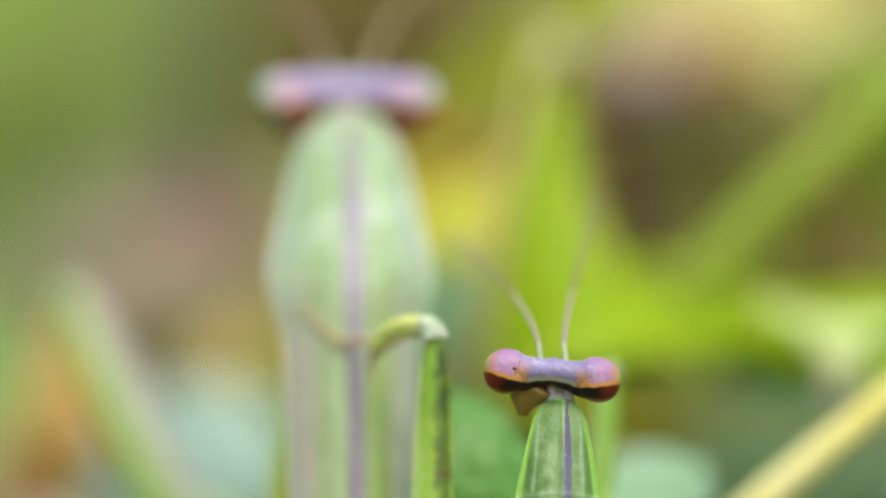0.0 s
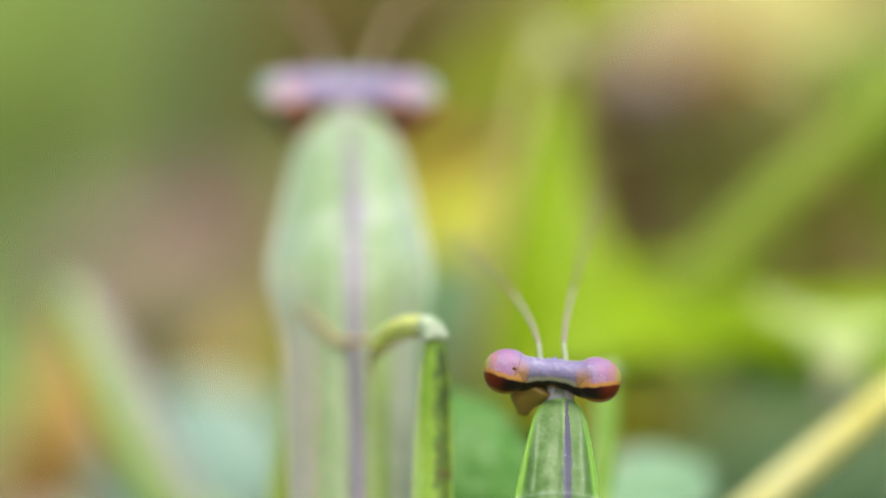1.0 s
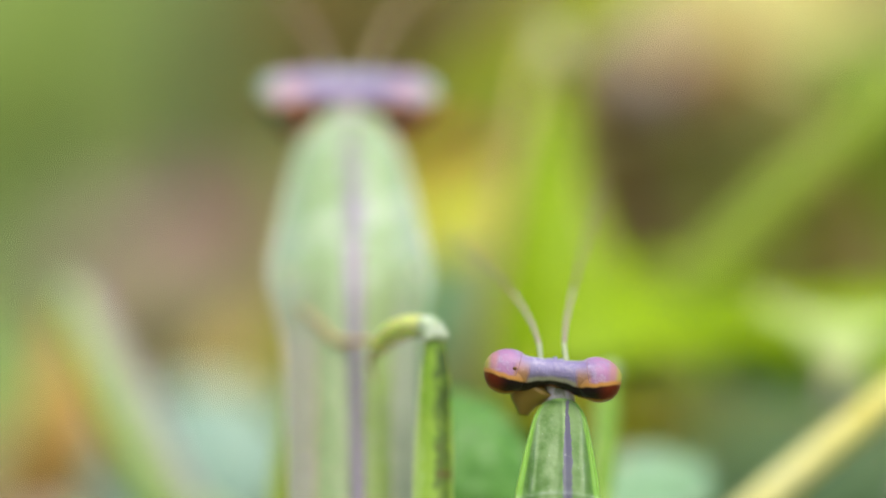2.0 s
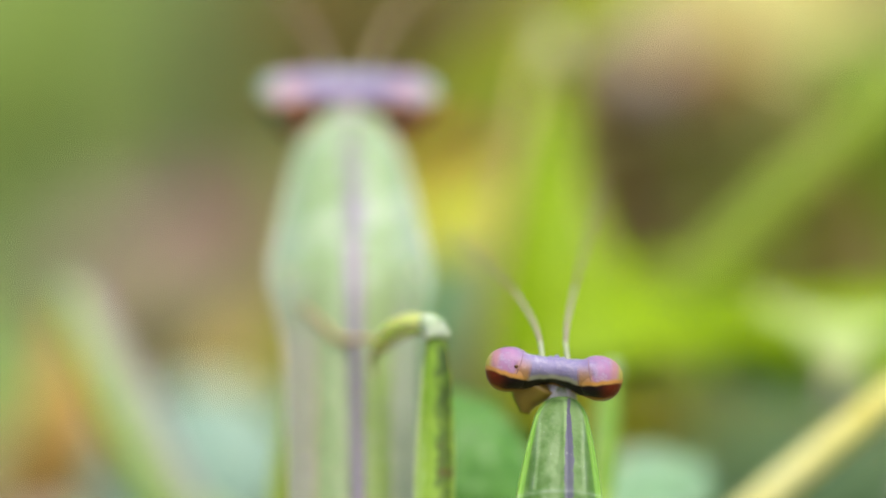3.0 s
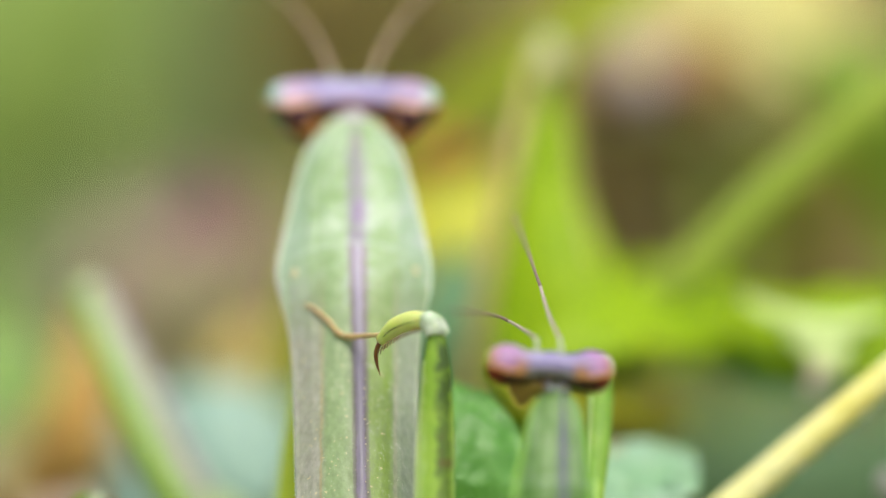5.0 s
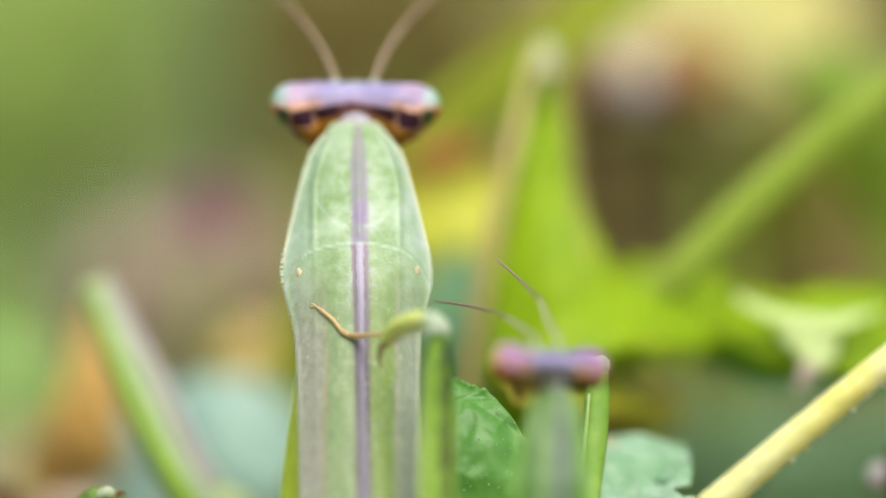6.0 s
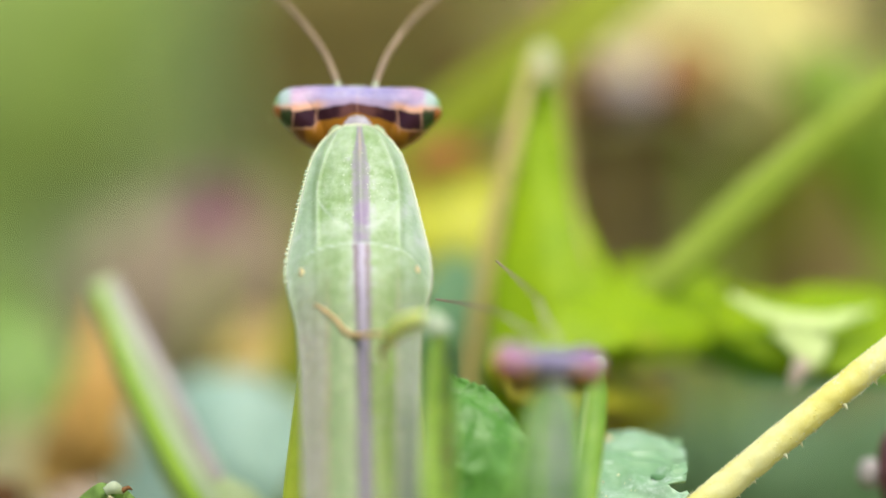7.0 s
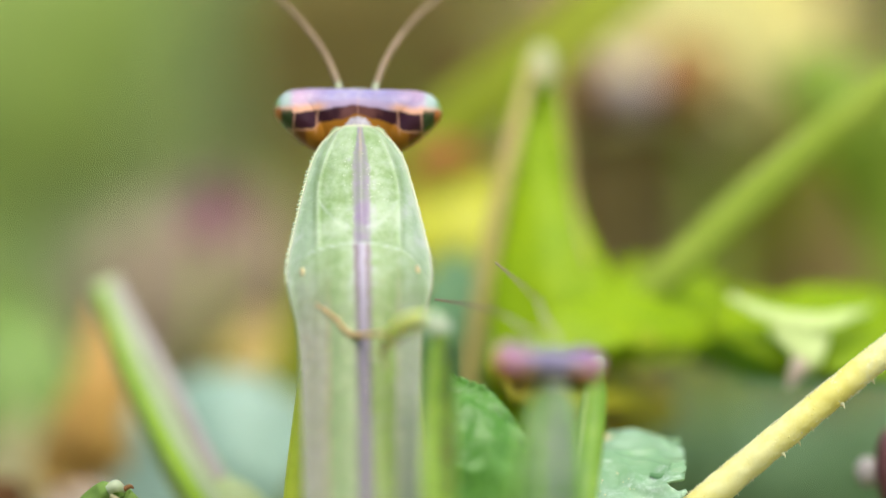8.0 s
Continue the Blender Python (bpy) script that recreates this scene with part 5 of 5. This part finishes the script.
def build_left_plants():
    root = thing("cut_stalk", foot(-6, 12), "flattened pale green stalk with a mauve edge", "plant stem")
    low = [foot(-6, 12), (-8, 15, -45)]
    rod_part("stem", root, low + [(-9.78, 11, -17.41), (-12.76, 12, -12.76), (-15.65, 15, -7.5), (-18.26, 19, -1.87)], (1.5, 1.5, 1.6, 1.55, 1.3, 0.85), PALELIME, flat=0.5, steps=46)
    rod_part("green_rib", root, [(-11.17, 10.5, -15.84), (-13.74, 11.1, -12.12), (-16.34, 14.1, -7.17), (-18.40, 18.1, -2.17)], (0.5, 0.48, 0.4, 0.25), RIBGREEN, "bright green rib", flat=0.5)
    rod_part("pale_rib", root, [(-10.71, 10.6, -15.22), (-13.05, 11.2, -12.12), (-15.78, 14.2, -6.86), (-18.02, 18.2, -2.11)], (0.5, 0.5, 0.42, 0.35), WHITE, "whitish rib", flat=0.5)
    rod_part("mauve_edge", root, [(-8.84, 11.0, -16.17), (-11.97, 11.6, -12.13), (-14.69, 14.6, -6.87), (-17.60, 18.6, -1.86)], (0.5, 0.5, 0.4, 0.3), MAUVE, "mauve edge", flat=0.6)
    root = thing("fallen_leaf", foot(-14, 38), "rusty brown withered leaf", "leaf")
    blade_part("blade", root, [foot(-14, 38), (-15, 38, -40), (-19.3, 34, -14.8), (-19.2, 32, -11.0), (-18.7, 32, -7.0), (-18.6, 34, -2.6)], (0.3, 0.6, 2.4, 3.0, 2.5, 1.4, 0.4), RUST, rib=True, fold=0.2, wave=0.8, seed=1)
    root = thing("fallen_leaf", foot(-19, 30), "pinkish tan withered leaf low down", "leaf")
    blade_part("blade", root, [foot(-19, 30), (-19, 29, -40), (-19.44, 26, -16.56), (-19.56, 25, -14.31), (-18.64, 26, -12.89)], (0.3, 0.7, 2.0, 2.2, 0.6), PINKISH, rib=True, face=(0, -1, 0.7), wave=0.6, seed=9)
    # dark blade added where only shadow lies between soil and litter
    root = thing("fallen_leaf", foot(-24, 24), "dark brown scrap in place of shadow in the litter", "leaf")
    blade_part("blade", root, [foot(-24, 24), (-24, 23, -40), (-23.9, 21, -15.2), (-23.4, 21, -13.6), (-22.6, 22, -13.0)], (0.2, 0.4, 1.3, 1.2, 0.3), BROWN, rib=True, face=(0, -1, 0.5), wave=0.4, seed=13)
    root = thing("fallen_leaf", foot(-24, 46), "tan withered leaf low in the weeds", "leaf")
    blade_part("blade", root, [foot(-24, 46), (-24, 45, -40), (-24.6, 43, -15.5), (-24.0, 42, -12.2), (-23.0, 43, -9.4)], (0.3, 0.7, 2.6, 2.8, 0.8), TAN, rib=True, face=(0, -1, 0.8), wave=0.7, seed=15)
    root = thing("broadleaf_weed", foot(-12, 34), "broad blue-green leaf, hazy behind the stalk", "plant")
    rod_part("stem", root, [foot(-12, 34), (-12, 34, -40), (-13.02, 32, -16.72)], (0.9, 0.9, 0.8), STALK)
    blade_part("leaf", root, [(-16.88, 32, -14.79), (-14.93, 31, -11.55), (-12.01, 30, -9.92), (-9.14, 31, -9.3), (-7.23, 33, -9.65)], (2.0, 4.2, 4.2, 3.4, 1.2), BLUE, face=(0, -1, 0.5), fold=0.1, wave=0.8, teeth=6, depth=0.15, seed=2)
    blade_part("leaf", root, [(-14.54, 28, -16.62), (-12.29, 28, -13.41), (-10.05, 28, -11.49), (-7.84, 30, -10.57)], (2.0, 3.0, 2.6, 0.8), BLUE, face=(0.1, -1, 0.4), fold=0.1, wave=0.6, seed=3)
    root = thing("broadleaf_weed", foot(-26, 50), "mid-green leaf behind the rusty one", "plant")
    rod_part("stem", root, [foot(-26, 50), (-25, 50, -40), (-24.58, 48, -13.84)], (0.9, 0.9, 0.8), STALK)
    blade_part("leaf", root, [(-25.6, 46, -12.5), (-24.6, 46, -9.4), (-24.0, 47, -6.2), (-23.93, 52, -2.6)], (1.5, 3.6, 3.6, 1.0), SPRING, face=(0, -1, 0.8), wave=1.0, seed=4)
    root = thing("fallen_leaf", foot(-12, 56), "ochre yellow withered leaf", "leaf")
    blade_part("blade", root, [foot(-12, 56), (-11, 55, -40), (-9.93, 45, -9.17), (-9.77, 43, -6.2), (-10.37, 44, -3.91)], (0.3, 0.7, 2.2, 3.2, 2.4, 0.6), OCHRE, rib=True, face=(0, -1, 1.0), fold=0.1, wave=0.8, seed=5)
    root = thing("yellow_leaf", foot(-1, 40), "yellow leaf with orange margin behind the pair", "leaf")
    blade_part("blade", root, [foot(-1, 40), (0, 39, -40), (0.84, 30, -3.82), (0.9, 31, -0.29), (0.7, 33, 2.94), (0.6, 35, 5.4)], (0.3, 0.6, 1.8, 4.0, 3.9, 1.6), YELLOW, rib=True, fold=0.15, wave=0.6, seed=6)
    blade_part("margin", root, [(-1.6, 32.2, 4.2), (-0.6, 32.2, 4.9), (0.6, 32.6, 5.2), (1.9, 33.4, 5.1)], (0.3, 0.8, 0.9, 0.3), SCORCH, "orange-brown scorched margin", wave=0.3, seed=7)
    root = thing("broadleaf_weed", foot(1, 30), "blue-green leaf in the shade", "plant")
    blade_part("leaf", root, [foot(1, 30), (1, 30, -40), (0.6, 28, -9.3), (0.65, 27, -5.6), (0.7, 28, -1.89), (0.51, 29, -0.2)], (0.3, 0.5, 2.0, 2.3, 1.9, 0.5), TEAL, rib=True, wave=0.5, seed=8)


def build_high_leaves():
    root = thing("grass_blade", foot(-16, 40), "broad olive grass blade slanting up", "grass blade")
    blade_part("blade", root, [foot(-16, 40), (-12, 38, -30), (-5.97, 36, 0.68), (-0.45, 34, 6.5), (4.55, 33, 10.36), (9.55, 33, 14.23), (15.92, 36, 19.49)],
               (1.4, 1.5, 1.6, 1.8, 1.9, 1.7, 0.9), MEADOW, rib=True, face=(0, -1, 0.7), fold=0.2, seed=1)
    root = thing("grass_blade", foot(38, 45), "bright green grass blade bending over", "grass blade")
    blade_part("blade", root, [foot(38, 45), (37, 45, -30), (25.81, 44, 2), (24.09, 42, 5.92), (21.47, 42, 8.87), (19.24, 44, 10.54)], (1.6, 2.0, 2.8, 2.8, 2.2, 1.0), GRASS, rib=True, fold=0.2, wave=0.3, seed=2)
    root = thing("cream_flower", foot(16, 75), "cream yellow flower head with a brown seed centre", "flower")
    rod_part("stem", root, [foot(16, 75), (17, 73, -30), (15.23, 70, 6.52), (14.85, 68, 10.25)], (0.9, 0.9, 0.8, 0.8), STALK)
    for i in range(11):
        a = -0.5 + i * 0.42
        p = Vector((14.68, 68, 12.63)) + Vector((0, 0.5 * (i % 3), 0))
        d = Vector((math.cos(a), 0.1 * math.sin(i * 2.1), math.sin(a)))
        blade_part("petal", root, [p + d * 1.5, p + d * 4.5, p + d * 8.5], (1.2, 2.8, 2.6, 0.8), PEACH if 4 < i < 9 else CREAM, face=(0, -1, 0.9), wave=0.6, seed=i)
    for i in range(10):
        a = -0.4 + i * 0.63
        p = Vector((16.2, 66, 13.3)) + Vector((0, 0.5 * (i % 3), 0))
        d = Vector((math.cos(a), 0.2, math.sin(a)))
        blade_part("petal", root, [p + d * 0.4, p + d * 3.5, p + d * 6.5], (1.2, 2.8, 2.6, 0.8), CREAM, face=(0, -1, 0.9), wave=0.6, seed=20 + i)
    bm = bmesh.new()
    blob(bm, (13.75, 54, 9.9), (2.1, 1.8, 2.2), n=16, m=12)
    part("seed_centre", bm, SEED, root, "brown seed centre")
    bm = bmesh.new()
    blob(bm, (10.5, 52, 9.1), (1.7, 1.6, 1.6), n=16, m=12)
    part("withered_bract", bm, DUSTY, root, "dusty mauve withered bract")
    root = thing("pink_flower", foot(-16, 62), "small magenta flower among dry leaves", "flower")
    rod_part("stem", root, [foot(-16, 62), (-15, 60, -30), (-13.18, 56, 1.04)], (0.5, 0.5, 0.4), STALK)
    for i in range(7):
        a = i * 0.9
        p = Vector((-13.22, 55, 2.2))
        d = Vector((math.cos(a), -0.3, math.sin(a)))
        blade_part("petal", root, [p, p + d * 0.9, p + d * 1.9], (0.3, 0.75, 0.3), MAGENTA, wave=0.2, seed=i, steps=10)
    root = thing("dry_leaf", foot(-20, 82), "large straw-pink dry leaf", "leaf")
    blade_part("blade", root, [foot(-20, 82), (-18, 80, -30), (-19.06, 75, -4.1), (-15.58, 73, -1.34), (-12.15, 73, 0.38), (-9.08, 75, 1.41)], (0.3, 0.8, 3.4, 4.6, 4.0, 1.2), STRAW, rib=True, face=(0, -1, 0.3), wave=1.2, seed=3)
    root = thing("dry_leaf", foot(-10, 86), "brown dry leaf curled over", "leaf")
    blade_part("blade", root, [foot(-10, 86), (-10, 84, -30), (-14.31, 78, -8.26), (-13.94, 77, -5.49), (-11.87, 77, -2.73)], (0.3, 0.8, 3.0, 3.2, 1.2), BROWN, rib=True, face=(0, -1, 0.1), wave=1.0, seed=4)


def build_right_leaves():
    root = thing("broadleaf_weed", foot(20, 78), "dark green broad leaves, shade put into their colour", "plant")
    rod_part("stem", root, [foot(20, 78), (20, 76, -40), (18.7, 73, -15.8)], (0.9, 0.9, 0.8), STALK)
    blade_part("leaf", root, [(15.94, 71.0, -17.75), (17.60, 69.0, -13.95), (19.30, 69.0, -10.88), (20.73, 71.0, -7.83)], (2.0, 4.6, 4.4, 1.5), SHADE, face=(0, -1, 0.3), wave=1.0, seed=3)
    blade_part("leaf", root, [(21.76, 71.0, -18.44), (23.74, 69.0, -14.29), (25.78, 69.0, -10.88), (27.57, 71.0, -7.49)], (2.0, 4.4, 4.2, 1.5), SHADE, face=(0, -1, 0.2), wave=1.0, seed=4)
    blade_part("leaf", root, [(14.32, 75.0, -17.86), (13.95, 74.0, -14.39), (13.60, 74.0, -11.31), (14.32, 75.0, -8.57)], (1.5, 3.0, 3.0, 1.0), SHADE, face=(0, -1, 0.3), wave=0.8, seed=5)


def build_dark_litter():
    for x, s, m, label in (((12.61, 95, 3.93), 6.5, UMBER, "dark brown withered leaf on the bank"), ((-9.42, 100, 13.6), 6.0, DUSK, "dark brown withered leaf curled on the bank"),
                                 ((21.98, 100, 0.75), 6.0, UMBER, "umber withered leaf on the bank"), ((-0.87, 110, 12.7), 5.0, DUSK, "bronze withered leaf high on the bank"),
                                 ((-27.1, 105, 13.69), 9.5, SOFT, "soft green leaf high on the bank"), ((9.43, 70, 6.52), 5.5, UMBER, "narrow dark brown dry leaf"), ((14.6, 78, 5.6), 3.6, STRAW, "straw-brown dry leaf under the flower"),
                                 # both small BROWN scraps are added to darken gaps beside the upright leaf
                                 ((1.75, 46, 6.6), 1.5, BROWN, "dark brown scrap added to darken a gap"), ((7.75, 50, 8.3), 1.6, BROWN, "small dark brown dry leaf curled on end, added in a dark gap"), ((18.93, 80, 6.97), 5.5, MEADOW, "yellow-green leaf low on the bank")):
        c = Vector(x)
        root = thing("dry_leaf", foot(c.x, c.y + 6), label, "leaf")
        blade_part("blade", root, [foot(c.x, c.y + 6), (c.x - s * 0.3, c.y + 4, c.z - s * 2), c + Vector((0, 1, -s * 0.6)), c + Vector((s * 0.3, 0, s * 0.5)), c + Vector((s * 0.2, 2, s * 1.3))],
                   (0.4, s * 0.2, s * 0.75, s * 0.8, s * 0.2), m, rib=True, face=(0, -1, -0.1), wave=1.2, seed=s)


build_dark_litter()
build_right_leaves()
build_bristly_stem()
build_lime_plant()
build_front_leaves()
build_left_plants()
build_high_leaves()

# ---------------------------------------------------------------- growth on the bank behind


def bank_patch(name, label, material, count, xs, ys, length, width, seed, lean=0.5):
    rnd = random.Random(seed)
    bm = bmesh.new()
    for i in range(count):
        x, y = rnd.uniform(*xs), rnd.uniform(*ys)
        z = soil_mm(x, y) - 1
        ln = rnd.uniform(*length)
        a = rnd.uniform(0, 2 * math.pi)
        d = Vector((math.cos(a) * lean, math.sin(a) * lean, 1)).normalized()
        b = Vector((x, y, z))
        leaf(bm, [b, b + d * ln * 0.5, b + d * ln * 0.85 + Vector((d.x, d.y, -0.2)) * ln * 0.2],
             (width * 0.25, width, width * 0.9, width * 0.15), face=(math.sin(a * 3) * 0.5, -1, 0.6), fold=0.2, thick=0.3, steps=7, across=2)
    part(name, bm, material, None, label, kind="stuff")


bank_patch("bank_weeds", "soft green weeds on the bank", BANK, 260, (-160, -20), (150, 420), (25, 60), 7, 21)
bank_patch("bank_weeds", "olive weeds on the bank", OLIVE, 160, (-150, 160), (170, 460), (20, 50), 5, 22)
bank_patch("dry_litter", "dry brown leaf litter on the bank", STRAW, 150, (-140, 140), (140, 420), (12, 26), 6, 23, 1.6)
bank_patch("dry_litter", "dark brown leaf litter on the bank", BROWN, 240, (-140, 140), (140, 460), (12, 30), 7, 24, 1.6)


bank_patch("meadow_grass", "short green meadow grass round about", GRASS, 700, (-560, -170), (-150, 560), (14, 40), 2.2, 31)
bank_patch("meadow_grass", "short green meadow grass round about", OLIVE, 700, (170, 560), (-150, 560), (14, 40), 2.2, 32)

# ---------------------------------------------------------------- movement
def mm_pose(x, y, z, rx=0, ry=0, rz=0):
    return pose(x * 0.001, y * 0.001, z * 0.001, rx, ry, rz)


def shifted(ob, parent, x=0, y=0, z=0, rx=0, ry=0, rz=0):
    """A part's pose in its thing's space: its rest place, moved by millimetres and turned by degrees."""
    r = ORIGIN[ob.name] - ORIGIN[parent.name]
    return mm_pose(r.x + x, r.y + y, r.z + z, rx, ry, rz)


def swing_whip(whip, tip, end, rows):
    """Swings a whip's two pieces: each row gives seconds and where the joint and the end point to (None: at rest)."""
    base, joint = ORIGIN[whip.name], ORIGIN[tip.name]
    first, second = [], []
    for t, to_joint, to_end in rows:
        q1 = (joint - base).rotation_difference(Vector(to_joint) - base) if to_joint else Quaternion()
        now = base + q1 @ (joint - base)
        q2 = (Vector(end) - joint).rotation_difference(Vector(to_end) - now) if to_end else q1
        first.append((t, Matrix.LocRotScale((base - ORIGIN[male.name]) * 0.001, q1, None)))
        second.append((t, Matrix.LocRotScale((joint - base) * 0.001, q1.inverted() @ q2, None)))
    walk(whip, first)
    walk(tip, second)


def motions():
    b = ORIGIN[male.name]
    base = (b.x, b.y, b.z + H)
    walk(male, [(t, mm_pose(base[0] + x, base[1], base[2] + z)) for t, x, z in (
        (0, 0, 0), (1.6, 0, 0), (3.0, 0.08, 0.08), (3.5, 0.09, 0.2), (4.0, -0.06, 0.14), (4.5, 0, 0.1), (6.0, 0.16, -0.04), (8.0, 0.22, -0.12))])
    walk(male_head, [(t, shifted(male_head, male, 0, 0, 0, rx, 5.4 + ry, rz)) for t, rx, ry, rz in (
        (0, 0, 0, 0), (1.6, 0, 0, 0), (3.5, 0, 0.5, 0), (4.7, 0, -0.5, 3), (5.3, 1, -1.5, 14), (5.8, 2, -2, 20), (6.5, 2, -2, 23), (8.0, 2, -2, 24))])
    walk(female_head, [(t, shifted(female_head, female, 0, 0, z, rx, 1.0, 0)) for t, rx, z in (
        (0, 10, 0), (3.5, 10, 0), (4.7, 9, 0.05), (6.0, 8, 0.18), (6.5, 5, 0.17), (7.0, 2, 0.14), (8.0, 0, 0.06))])
    left, right = male_whips
    swing_whip(*left, ((0, None, None), (1.6, None, None), (3.5, None, None), (4.1, (3.04, -9, -1.94), (0.43, -1, 0.29)), (4.5, (2.91, -9, -2.07), (-0.11, -1, -0.11)),
                       (4.7, (3.17, -8, -3.44), (0.16, 4, -3.59)), (5.3, (2.79, -8, -3.45), (-0.71, 0, -2.91)), (6.0, (2.44, -7, -3.02), (-0.94, 0.6, -2.5)), (8.0, (2.44, -7, -2.94), (-1.06, 0.6, -2.41))))
    swing_whip(*right, ((0, None, None), (1.6, None, None), (3.5, None, None), (4.1, (5.81, -9.5, -1.8), (6.93, -1.5, 2.81)), (4.5, (5.44, -9.5, -1.54), (5.86, -2, 2.94)),
                        (4.7, (4.73, -9.5, -1.02), (4.4, -2, 3.74)), (5.2, (4.38, -8, -1.71), (3.11, -1, 0.03)), (6.0, (4.3, -7, -1.63), (2.41, 0.5, -0.32)), (8.0, (4.24, -7, -1.66), (2.35, 0.5, -0.44))))


motions()
